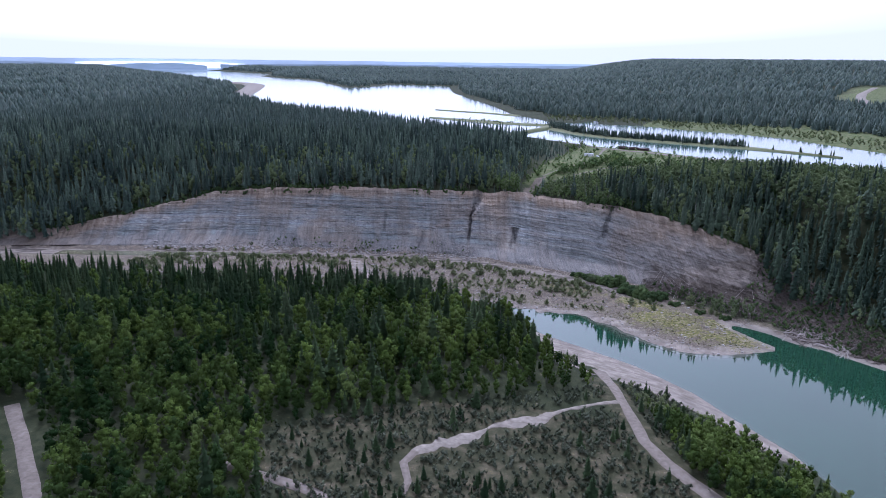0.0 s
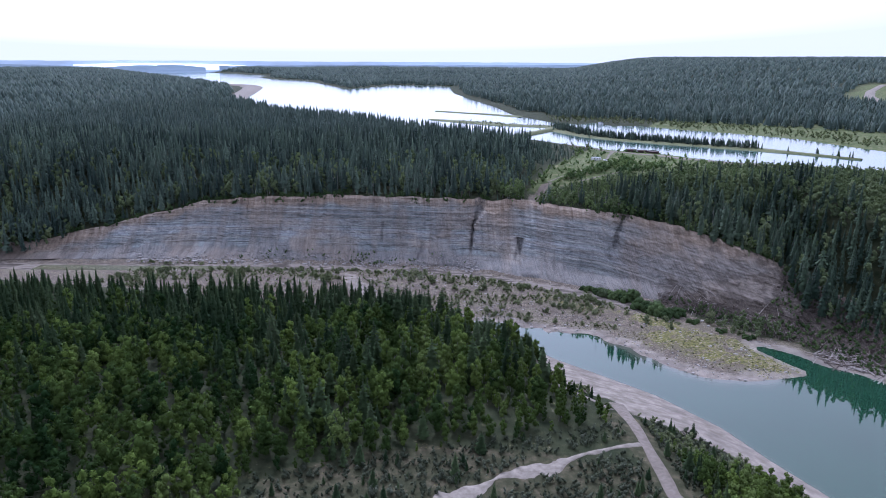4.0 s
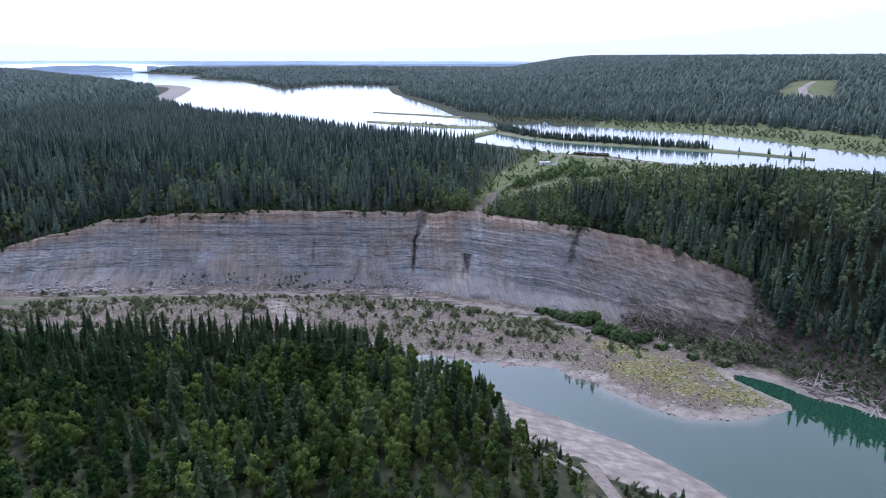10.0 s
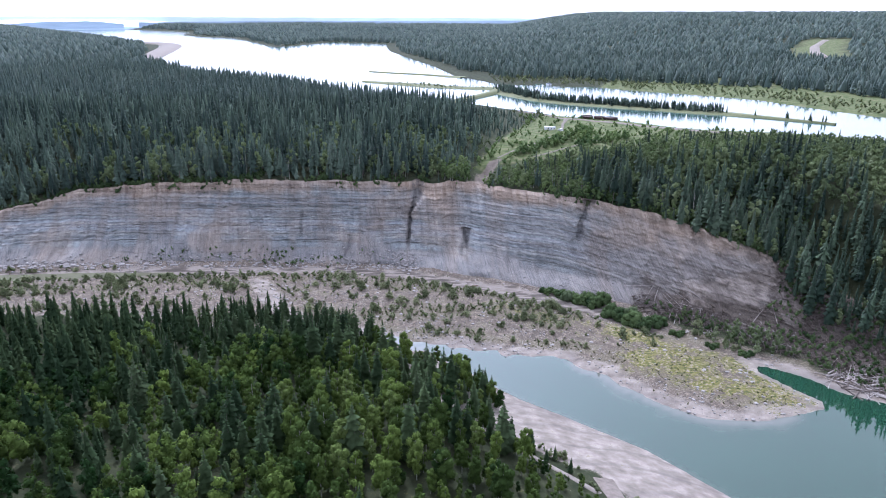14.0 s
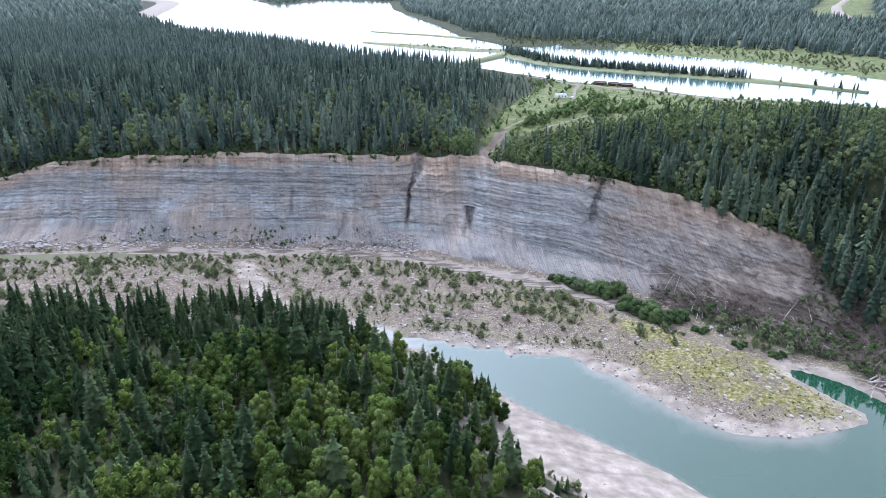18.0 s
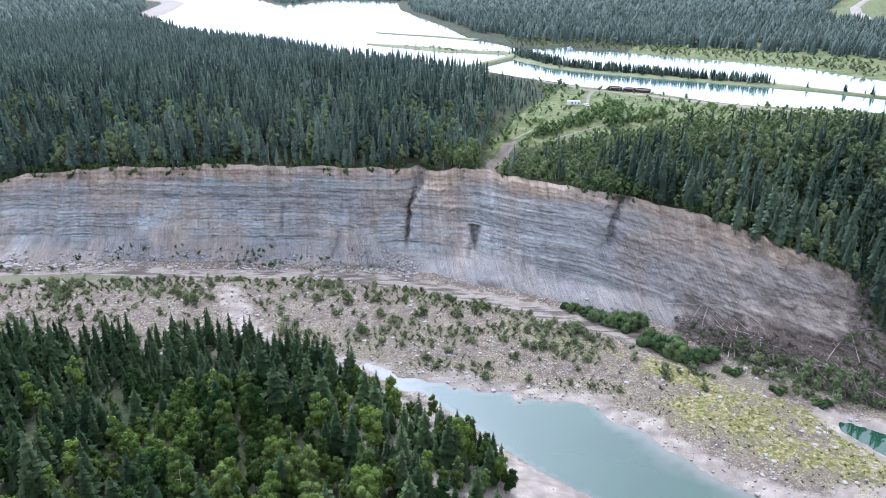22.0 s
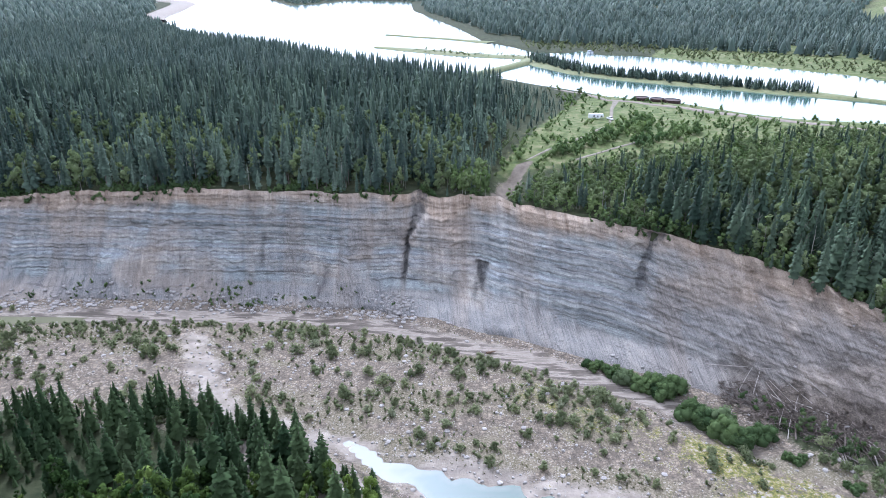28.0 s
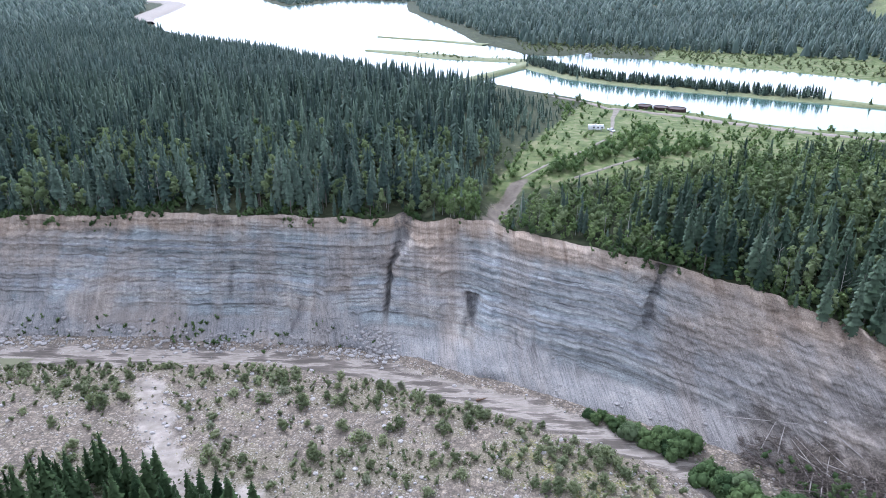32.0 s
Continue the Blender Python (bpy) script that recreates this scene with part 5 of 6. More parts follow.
ribbon("dyke", [(-40, 800), (-12, 812), (4, 829), (30, 876), (50, 915), (62, 955)], (22, 18, 12, 12, 14, 20), M_GRASS, "grass-topped earth dyke between canal and lake", "dyke", 2.0, LAKE_Z, 0.1, 6)
ribbon("dam", [(-560, 1440), (-620, 1560), (-690, 1800), (-790, 2120), (-850, 2230), (-930, 2300)], (40, 46, 55, 60, 60, 50), M_SAND, "pale gravel-faced dam along the lake", "dam", 4.0, LAKE_Z, 0.05, 25)
ribbon("road_1", [(44, 282), (47, 262), (49, 237), (51, 214), (56, 201), (64, 188), (74, 172), (86, 150)], (7.5, 6, 5.2, 5.2, 7, 6, 5), M_ROAD, "pale gravel road down to the river bank", "road", 0.2, None, 0.15, 2)
ribbon("road_2", ROAD_A, (6, 6, 6), M_ROAD, "pale gravel road through the riverside forest", "road", 0.2, None, 0.1, 2)
ribbon("track_6", [(6, 314), (11, 305), (19, 294), (30, 283), (41, 272)], (3.5, 3.5, 3, 3), M_SAND, "dirt track leaving the riverside forest", "track", 0.15, None, 0.2, 2)
ribbon("track_1", [(46, 243), (36, 239), (27, 235), (17, 227), (8, 223), (0, 221), (-8, 212), (-15, 206), (-24, 202), (-29, 197)], (2.2, 2.2, 3, 7, 8, 1.6, 7, 8.5, 2.0), M_SAND, "washed pale silt track across the meadow", "track", 0.12, None, 1.0, 1.2)
ribbon("track_2", [(-27, 200), (-30, 193), (-27, 183), (-29, 168)], (3.5, 3, 3, 3), M_ROAD, "narrow dirt track in the meadow", "track", 0.15, None, 0.2, 2)
ribbon("track_3", [(-90, 186), (-68, 179), (-55, 174), (-38, 164), (-20, 150)], (5, 5, 5), M_ROAD, "gravel track along the forest edge", "track", 0.2, None, 0.1, 2)
ribbon("road_3", [(62, 745), (82, 722), (92, 700), (108, 697), (136, 677), (177, 642), (250, 598), (330, 552)], (5, 6, 8, 9, 5, 4.5, 4.5), M_ROAD, "gravel access road along the canal", "road", 0.2, None, 0.1, 4)
ribbon("track_4", [(30, 563), (42, 574), (64, 592), (80, 618), (85, 640), (91, 672), (98, 697)], (1.5, 2.5, 2.5, 2, 2.5, 3, 5), M_TRACK, "worn dirt track over the open plateau", "track", 0.12, None, 0.3, 3)
ribbon("track_5", [(54, 558), (84, 576), (108, 596)], (2, 2.5, 1.5), M_TRACK, "faint dirt track in the grass", "track", 0.12, None, 0.4, 3)
ribbon("road_4", [(712, 1455), (760, 1590), (835, 1740), (930, 1880)], (24, 22, 20, 16), M_SAND, "pale cut road on the far hill", "road", 1.5, None, 0.2, 20)

flat_water("pond", POND, 1.15, M_MURK, "murky green still water below the cliff")


# bright young aspens at the head of the ramp
ax_ = np.random.uniform(-6, 11, 34)
ay_ = np.random.uniform(525, 552, 34)
plant_things([lambda s=s, t=t: tree_thing("aspen_tree", "bright young aspen at the cliff edge", "tree", "young aspens at the cliff edge", s, t, M_YOUNG, M_PALEBARK) for s, t in zip(LEAFY_MID, TRUNKS)],
             ax_, ay_, np.random.uniform(7, 13, 34))


# ---- island and shore trees ----
def along(line, n, spread_w, skip=0.0):
    pts = resample(line, 1.0)
    u = (skip + (1 - skip) * np.random.random(n)) * (len(pts) - 1)
    x = np.array([pts[int(k)].x for k in u]) + np.random.normal(0, spread_w, n)
    y = np.array([pts[int(k)].y for k in u]) + np.random.normal(0, spread_w, n)
    return x, y


ix, iy = along(ISLAND[:-2], 760, 4.5)
stuff_trees("island_spruces", "dark row of spruces on the canal island", SPRUCE_MID, ix, iy, 9.5 * (0.45 + 0.6 * np.random.random(760)), M_HAZYSPRUCE, np.full(760, 1.5), z=np.full(760, LAKE_Z + 1.0))
ix, iy = along([ISLAND[-3], ISLAND[-1]], 9, 1.0)
stuff_trees("island_point_spruces", "few scattered spruces on the island's low tail", SPRUCE_MID, ix, iy, 9 * (0.5 + 0.6 * np.random.random(9)), M_SPRUCE, np.full(9, 1.4), z=np.full(9, LAKE_Z + 0.6))


def shrubs(name, label, x, y, tall, mat, z=None, shapes=None):
    return stuff_trees(name, label, shapes or SHRUB_LOW, x, y, tall, mat, None, 0.15, "shrubs", z)


bx, by = scatter(60, 700, 560, 1250, 9)
bl, bh = sdf(LAKE, bx, by), height(bx, by)
bk = (bl < -6) & (bl > -90) & (by > 720) & (np.random.random(len(bx)) < 0.75)
shrubs("far_shore_shrubs", "pale willow scrub along the far canal shore", bx[bk], by[bk], 3.5 * (0.5 + np.random.random(bk.sum())), M_WILLOW)
bx, by = along([(-69, 1022), (-16, 984), (40, 966)], 60, 7)
shrubs("spit_shrubs", "low scrub on the lake spit", bx, by, 2.5 * (0.5 + np.random.random(60)), M_WILLOW, np.full(60, LAKE_Z + 0.7))
# young growth on the open plateau
bx, by = scatter(10, 330, 520, 720, 3.2)
cr = edge_at(bx)[1]
edge_x = np.interp(by, [p[1] for p in EDGE_LINE], [p[0] for p in EDGE_LINE])
hedge = np.minimum(away([(34, 562), (69, 582), (88, 600), (104, 628)], bx, by), away([(90, 575), (120, 600)], bx, by))
dens = 0.24 + 0.7 * step(9, 3, hedge) + 0.4 * step(14, 2, by - np.interp(bx, [22, 50, 110, 200, 330], [528, 542, 560, 592, 585])) + 0.4 * step(12, 2, bx - edge_x) + 0.25 * fbm(bx / 14, by / 14, 81)
bk = (bx > edge_x) & (by > cr + 8) & (np.random.random(len(bx)) < dens) & (sdf(LAKE, bx, by) < -10) & (away([(17, 535), (24, 556), (64, 596), (85, 640), (98, 697)], bx, by) > 4) & (away([(92, 700), (136, 677), (177, 642), (330, 552)], bx, by) > 5)
bk &= np.hypot(bx - 78, by - 633) > 11
bk &= ~((bx > 12) & (bx < 30) & (by < 548))
shrubs("plateau_scrub", "young aspen and willow scrub on the open plateau", bx[bk], by[bk], 3.4 * (0.25 + np.random.random(bk.sum()) ** 1.5) * (1 + 0.7 * step(12, 3, hedge[bk])), M_YOUNG)
# pale bare trunks along the forest edge
def standing_snags():
    x = np.random.uniform(-230, 150, 34)
    y = edge_at(x)[1] + np.random.uniform(1, 16, 34)
    ok = (np.abs(x - 14) > 12) & (np.abs(x + 22) > 5)
    return x[ok], y[ok]


# rim growth that hangs over the crest
bx = np.random.uniform(-380, 175, 1900)
bx = bx[fbm(bx / 9, 0 * bx, 68) > -0.3]
by = edge_at(bx)[1] - 0.3 - 2.2 * (np.random.random(len(bx)) < 0.25) + 16 * np.random.random(len(bx)) ** 1.7
bk = np.abs(bx - 14) > 7
bx, by = bx[bk], by[bk]
shrubs("rim_shrubs", "dark shrubs and grass overhanging the cliff rim", bx, by, 2.6 * (0.35 + np.random.random(len(bx))), M_ALDER, surface(bx, by))


# ---- gravel bar: shrubs, stones ----
def single(name, label, category, group, shape, mat):
    return tagged(new(name, mesh_from(name, *shape, mat)), label, category, group)


def plant_single(makers, x, y, z, size, squash=(0.8, 1.2), turn=True):
    used = {}
    for k in range(len(x)):
        j = k % len(makers)
        m = pose(x[k], y[k], z[k], 0, 0, random.uniform(0, 360) if turn else 0) @ Matrix.Diagonal((size[k], size[k], size[k] * random.uniform(*squash), 1))
        if j not in used:
            used[j] = makers[j]()
            ob = used[j]
        else:
            ob = copy_thing(used[j], Matrix())
        ob.matrix_basis = m
        ob.color = (random.random(), 0, 0, 1)


gx_, gy_ = standing_snags()
plant_single([lambda q=q: single("dead_snag", "pale bare standing trunk at the cliff-top forest edge", "dead tree", "bare trunks along the cliff top", q, M_PALEBARK) for q in TRUNKS], gx_, gy_, surface(gx_, gy_) - 0.1, np.random.uniform(8, 17, len(gx_)), (0.9, 1.1))
sx, sy = scatter(-260, 130, 385, 480, 3.2)
foot = edge_at(sx)[0]
dr, ds = -sdf(RIVER, sx, sy), away(STREAM, sx, sy)
side = (sy - 393) + 0.75 * np.maximum(sx + 40, 0) + 0.1 * np.minimum(sx + 40, 0)
path_d = away([(-108, 458), (-90, 428), (-74, 408), (-30, 396)], sx, sy)
dens = 0.2 + 0.85 * step(-0.1, 0.35, fbm(sx / 22, sy / 11, 91)) + 0.4 * step(18, 8, ds) * (sx < 60)
sk = (side > 4) & (sy < foot - 6) & (ds > 6.5) & (dr > 7) & (path_d > 7) & (np.random.random(len(sx)) < dens)
sx, sy = sx[sk], sy[sk]
size = 3.6 * (0.3 + np.random.random(len(sx)) ** 1.8 * 1.2) * (0.8 + 0.9 * np.clip(fbm(sx / 15, sy / 9, 92), 0, 1))
order = np.argsort(-size)
big, small = order[:290], order[290:]
plant_single([lambda q=q: single("willow_shrub", "grey-green willow shrub on the gravel bar", "shrub", "willow shrubs on the gravel bar", q, M_WILLOW) for q in SHRUB], sx[big], sy[big], height(sx[big], sy[big]) - 0.1, size[big] * 0.75, (0.6, 1.1))
shrubs("bar_herbs", "small willow and herb tufts on the gravel bar", sx[small], sy[small], size[small], M_WILLOW)
gx_, gy_ = scatter(-260, 140, 330, 480, 1.9)
side = (gy_ - 393) + 0.75 * np.maximum(gx_ + 40, 0) + 0.1 * np.minimum(gx_ + 40, 0)
gk = (side > 3) & (gy_ < edge_at(gx_)[0] - 5) & (away(STREAM, gx_, gy_) > 5.5) & (-sdf(RIVER, gx_, gy_) > 4) & (np.random.random(len(gx_)) < 0.08 + 0.42 * step(-0.1, 0.4, fbm(gx_ / 22, gy_ / 11, 91)) + 0.1 * step(30, 12, away([(84, 372), (104, 354), (128, 344)], gx_, gy_)))
shrubs("bar_grass", "thin tufts of grass and weeds on the gravel bar", gx_[gk], gy_[gk], 0.75 * (0.4 + np.random.random(gk.sum())), M_HERB, None, TUFT)

fx_ = np.concatenate([np.random.uniform(-200, -30, 70), np.random.normal(-105, 14, 30)])
fy_ = edge_at(fx_)[0] + np.random.normal(1.5, 2.6, len(fx_))
shrubs("foot_shrubs", "small dark shrubs among the blocks at the cliff foot", fx_, fy_, 0.9 + 1.7 * np.random.random(len(fx_)) ** 2, M_ALDER, surface(fx_, fy_))

# bushes at the stream bend and under the right-hand slope
thick = [(82, 414, 5.5), (86, 409, 6), (78, 418, 5), (90, 405, 5.5), (86, 414, 6), (60, 438, 4), (66, 434, 4.5), (72, 430, 4.5), (70, 436, 4), (50, 446, 3), (56, 443, 3.2), (98, 408, 4), (104, 397, 2.5), (76, 432, 5.5), (116, 386, 2.2), (128, 378, 2.4)]
thick = np.array(thick + [(x + dx, y + dy, h * 0.8) for x, y, h in thick for dx, dy in ((2.2, 1.4), (-1.6, 2.0))]) * np.array((1, 1, 1.35))
plant_single([lambda q=q: single("alder_bush", "dense dark green alder bush beside the stream", "shrub", "alder bushes by the stream", q, M_ALDER) for q in BUSH], thick[:, 0], thick[:, 1], surface(thick[:, 0], thick[:, 1]) - 0.3, thick[:, 2], (0.7, 0.95))


def stone(rng_):
    """An angular slab with broken corners."""
    bm = bmesh.new()
    bmesh.ops.create_icosphere(bm, subdivisions=1, radius=0.5)
    for v in bm.verts:
        v.co = Vector((v.co.x * rng_.uniform(0.7, 1.25), v.co.y * rng_.uniform(0.6, 1.1), max(-0.25, min(0.28, v.co.z * rng_.uniform(0.5, 1.2)))))
    V = np.array([tuple(v.co) for v in bm.verts])
    F = np.array([[v.index for v in f.verts] for f in bm.faces])
    bm.free()
    return V, F


STONES = [stone(rng) for _ in range(5)]
qx, qy = scatter(-270, 140, 325, 486, 1.7)
qs = (qy - 391) + 0.75 * np.maximum(qx + 40, 0) + 0.1 * np.minimum(qx + 40, 0)
qd, qr = away(STREAM, qx, qy), -sdf(RIVER, qx, qy)
qf = qy - edge_at(qx)[0]
dens = 0.07 + 0.3 * step(14, 3, qr) + 0.35 * step(-0.1, 0.5, fbm(qx / 16, qy / 16, 95)) * (qs > 0) + 0.95 * step(9, 1, np.abs(qf + 1)) * step(0, -50, qx) + 0.5 * step(18, 6, np.hypot(qx + 8, qy - 398))
qk = (qs > 0) & (qf < 7) & (qr > 0.3) & (np.random.random(len(qx)) < dens) & ((qd > 3) | (np.random.random(len(qx)) < 0.15))
near_foot = step(9, 2, np.abs(qf + 1)) * step(10, -30, qx)
qsz = (0.35 + 1.5 * np.random.random(len(qx)) ** 4) * (1 + 0.8 * near_foot)
qx, qy, qsz = qx[qk], qy[qk], qsz[qk]
order = np.argsort(-qsz)
nb = 220
plant_single([lambda q=q: single("boulder", "pale angular boulder on the gravel bar", "boulder", "boulders on the gravel bar", q, M_STONE) for q in STONES], qx[order[:nb]], qy[order[:nb]], surface(qx[order[:nb]], qy[order[:nb]]) + 0.05, qsz[order[:nb]] * 1.25, (0.35, 0.65))
rest_s = order[nb:]
stuff_trees("bar_stones", "scattered pale stones and slabs of the gravel bar", STONES, qx[rest_s], qy[rest_s], qsz[rest_s], M_STONE, None, -0.02, "stones", surface(qx[rest_s], qy[rest_s]))


# loose blocks on the right-hand slope
kx, ky = scatter(30, 165, 375, 475, 2.4)
kf, kc, _top = edge_at(kx)
kv = (ky - kf) / (kc - kf)
kk = (kv > 0.02) & (kv < 0.93) & (np.random.random(len(kx)) < 0.16 + 0.25 * step(0.25, 0.05, kv))
ax_ = np.random.normal(-30, 4.5, 260)
ay_ = edge_at(ax_)[0] + np.random.uniform(-4, 9, 260)
bx_ = np.random.uniform(-260, -35, 900)
by_ = edge_at(bx_)[0] + np.random.normal(-1, 3.5, 900)
stuff_trees("foot_blocks", "broken slabs and blocks fallen along the cliff foot", STONES, np.concatenate([ax_, bx_]), np.concatenate([ay_, by_]), 0.5 + 1.9 * np.random.random(1160) ** 2.5, M_STONE, None, -0.05, "stones", surface(np.concatenate([ax_, bx_]), np.concatenate([ay_, by_])))
stuff_trees("slope_blocks", "broken rock blocks lying on the slide slope", STONES, kx[kk], ky[kk], 0.3 + 1.2 * np.random.random(kk.sum()) ** 3, M_STONE, None, -0.05, "stones", surface(kx[kk], ky[kk]))


# ---- driftwood and fallen timber ----
def log_shape(rng_):
    V, F = [], []
    n, rings = 7, 6
    bend = rng_.uniform(-0.03, 0.03)
    for k in range(rings):
        f = k / (rings - 1)
        r = 0.026 * (1.25 - 0.75 * f) * rng_.uniform(0.9, 1.1)
        for j in range(n):
            a = 2 * math.pi * j / n
            V.append((f - 0.5, bend * math.sin(math.pi * f) + r * math.cos(a), r * math.sin(a)))
        if k:
            b = len(V) - 2 * n
            F += [(b + j, b + (j + 1) % n, b + n + (j + 1) % n, b + n + j) for j in range(n)]
    F += [tuple(range(n))[::-1], tuple(range(len(V) - n, len(V)))]
    for k in range(4):
        f, a = rng_.uniform(0.35, 0.95), rng_.uniform(0, 6.28)
        b = len(V)
        q = rng_.uniform(0.03, 0.07)
        V += [(f - 0.5, 0.012, 0), (f - 0.475, -0.012, 0), (f - 0.49, 0, 0.012), (f - 0.45, 1.6 * q * math.cos(a), 1.6 * q * math.sin(a))]
        F += [(b, b + 1, b + 3), (b + 1, b + 2, b + 3), (b + 2, b, b + 3)]
    return V, F


def log_mesh(rng_, mat):
    V, F = log_shape(rng_)
    me = bpy.data.meshes.new("driftwood_log")
    me.from_pydata(V, [], F)
    me.materials.append(mat)
    return me


LOGS = [log_mesh(rng, M_LOG) for _ in range(5)]
DARK_LOGS = [log_mesh(rng, M_DEADWOOD) for _ in range(5)]


def lay_log(x, y, length, heading, label, group, thin=1.0, dark=False):
    """A log that rests on the slope under it."""
    c, s_ = math.cos(radians(heading)), math.sin(radians(heading))
    ends = np.array([-0.5, 0.5]) * length
    z = surface(x + ends * c, y + ends * s_)
    tilt = math.degrees(math.atan2(z[1] - z[0], length))
    ob = new("driftwood_log", (DARK_LOGS if dark else LOGS)[random.randrange(5)])
    fat = random.uniform(0.8, 1.4) * min(length, 9) * thin
    ob.matrix_basis = pose(x, y, float(z.mean()) + 0.15 + random.uniform(0, 0.5), 0, 0, heading) @ pose(0, 0, 0, 0, -tilt, 0) @ Matrix.Diagonal((length, fat, fat, 1))
    tagged(ob, label, "log", group)


for k in range(150):
    u = random.random()
    cx, cy = (168 + 16 * (u - 0.5), 352 - 22 * (u - 0.5))
    lay_log(cx + random.gauss(0, 5), cy + random.gauss(0, 4.5), random.uniform(4, 12), random.uniform(0, 180), "bleached driftwood log in the log jam on the shore", "log jam on the far shore", 1.1, k % 4 == 0)
for k in range(110):
    u = random.random()
    lay_log(108 + 42 * u + random.gauss(0, 3), 416 - 32 * u + random.gauss(0, 4), random.uniform(4, 12), random.uniform(60, 150), "weathered brown fallen trunk lying on the slide debris", "fallen trunks below the slope", 0.7, k % 3 > 0)
for hx, hy, ln, hd in ((108, 424, 14, 105), (110, 424, 15, 112), (113, 425, 15, 122), (117, 427, 17, 128), (106, 422, 12, 98), (103, 430, 9, 60), (100, 432, 10, 45), (124, 444, 15, 12), (99, 437, 22, -25), (150, 402, 13, 85), (143, 404, 12, 40), (136, 402, 11, 130)):
    lay_log(hx, hy, ln, hd, "long bleached trunk slid down the cliff slope", "fallen trunks below the slope", 0.55)

# thin leaning trees on the slide debris
lx = np.array([118, 129, 134, 116, 120, 124, 137, 132, 143, 147, 126, 111, 121, 139, 128, 141, 114, 135])
ly = np.array([390, 394, 384, 408, 399, 388, 387, 378, 382, 376, 398, 412, 383, 379, 385, 388, 396, 392])
plant_things([lambda s=s, t=t: tree_thing("poplar_tree", "thin grey-green poplar on the slide debris", "tree", "thin poplars below the slope", s, t, M_GREYWOOD, M_PALEBARK) for s, t in zip(LEAFY_MID, TRUNKS)],
             lx, ly, np.array([9, 10, 10, 7, 8, 9, 10, 8, 9, 8, 7, 7, 6, 7, 8, 9, 6, 9.0]), surface(lx, ly))

# scrub and dead brush over the slide debris and the wooded flank
dx_, dy_ = scatter(96, 205, 318, 440, 2.6)
dfoot, dcrest, _top = edge_at(dx_)
dv = (dy_ - dfoot) / (dcrest - dfoot)
dk = (dv > -0.2) & (dv < 0.12 + 0.85 * step(136, 165, dx_)) & (-sdf(RIVER, dx_, dy_) > 5) & (np.random.random(len(dx_)) < 0.6 + 0.25 * step(140, 170, dx_) + 0.5 * fbm(dx_ / 9, dy_ / 9, 99))
shrubs("slope_scrub", "dark alder scrub on the slide debris", dx_[dk], dy_[dk], 2.6 * (0.3 + np.random.random(dk.sum())), M_ALDER, surface(dx_[dk], dy_[dk]))
dk2 = (dv > -0.15) & (dv < 0.25) & (-sdf(RIVER, dx_, dy_) > 3) & (np.random.random(len(dx_)) < 0.45) & (dx_ > 112)
shrubs("dead_brush", "grey-brown dead brush and broken branches on the debris", dx_[dk2], dy_[dk2], 1.8 * (0.3 + np.random.random(dk2.sum())), M_BRUSH, surface(dx_[dk2], dy_[dk2]))
def twig_heap(rng_):
    """A loose heap of broken branches, unit size."""
    V, F = [], []
    for k in range(11):
        a, e = rng_.uniform(0, 6.28), rng_.uniform(-0.15, 0.6)
        d = Vector((math.cos(a) * math.cos(e), math.sin(a) * math.cos(e), math.sin(e))) * rng_.uniform(0.5, 1.3)
        o = Vector((rng_.uniform(-0.5, 0.5), rng_.uniform(-0.5, 0.5), rng_.uniform(0.0, 0.2)))
        r, b = rng_.uniform(0.03, 0.07), len(V)
        side_a, side_b = d.orthogonal().normalized(), d.cross(d.orthogonal()).normalized()
        V += [tuple(o + side_a * r), tuple(o - side_a * r * 0.5 + side_b * r), tuple(o - side_a * r * 0.5 - side_b * r), tuple(o + d)]
        F += [(b, b + 1, b + 3), (b + 1, b + 2, b + 3), (b + 2, b, b + 3)]
    return np.array(V), np.array(F)


TWIGS = [twig_heap(rng) for _ in range(6)]
wx_, wy_ = scatter(92, 200, 322, 436, 1.9)
wf, wc, _top = edge_at(wx_)
wv = (wy_ - wf) / (wc - wf)
wk = (wv > -0.2) & (wv < 0.24 + 0.65 * step(135, 165, wx_)) & (-sdf(RIVER, wx_, wy_) > 2) & (np.random.random(len(wx_)) < 0.6 + 0.6 * fbm(wx_ / 8, wy_ / 8, 69) + 0.3 * step(0.1, 0, np.abs(wv)))
stuff_trees("dead_branches", "heaps of grey-brown broken branches on the slide debris", TWIGS, wx_[wk], wy_[wk], 1.6 + 2.6 * np.random.random(wk.sum()) ** 2, M_DEADWOOD, None, 0.0, "branches", surface(wx_[wk], wy_[wk]))
# willows between road, bank and forest edge
vx, vy = scatter(20, 120, 195, 345, 2.6)
vr = -sdf(RIVER, vx, vy)
vk = (vr > 14 + 20 * step(250, 275, vy)) & (vr < 46) & (sdf(FRONT, vx, vy) < 1) & (away([(44, 282), (47, 262), (49, 237), (51, 214), (64, 188)], vx, vy) > 5) & (np.random.random(len(vx)) < 0.65 + 0.6 * fbm(vx / 9, vy / 9, 96))
shrubs("bank_willows", "grey-green willows along the river bank", vx[vk], vy[vk], 2.8 * (0.3 + np.random.random(vk.sum())), M_WILLOW)

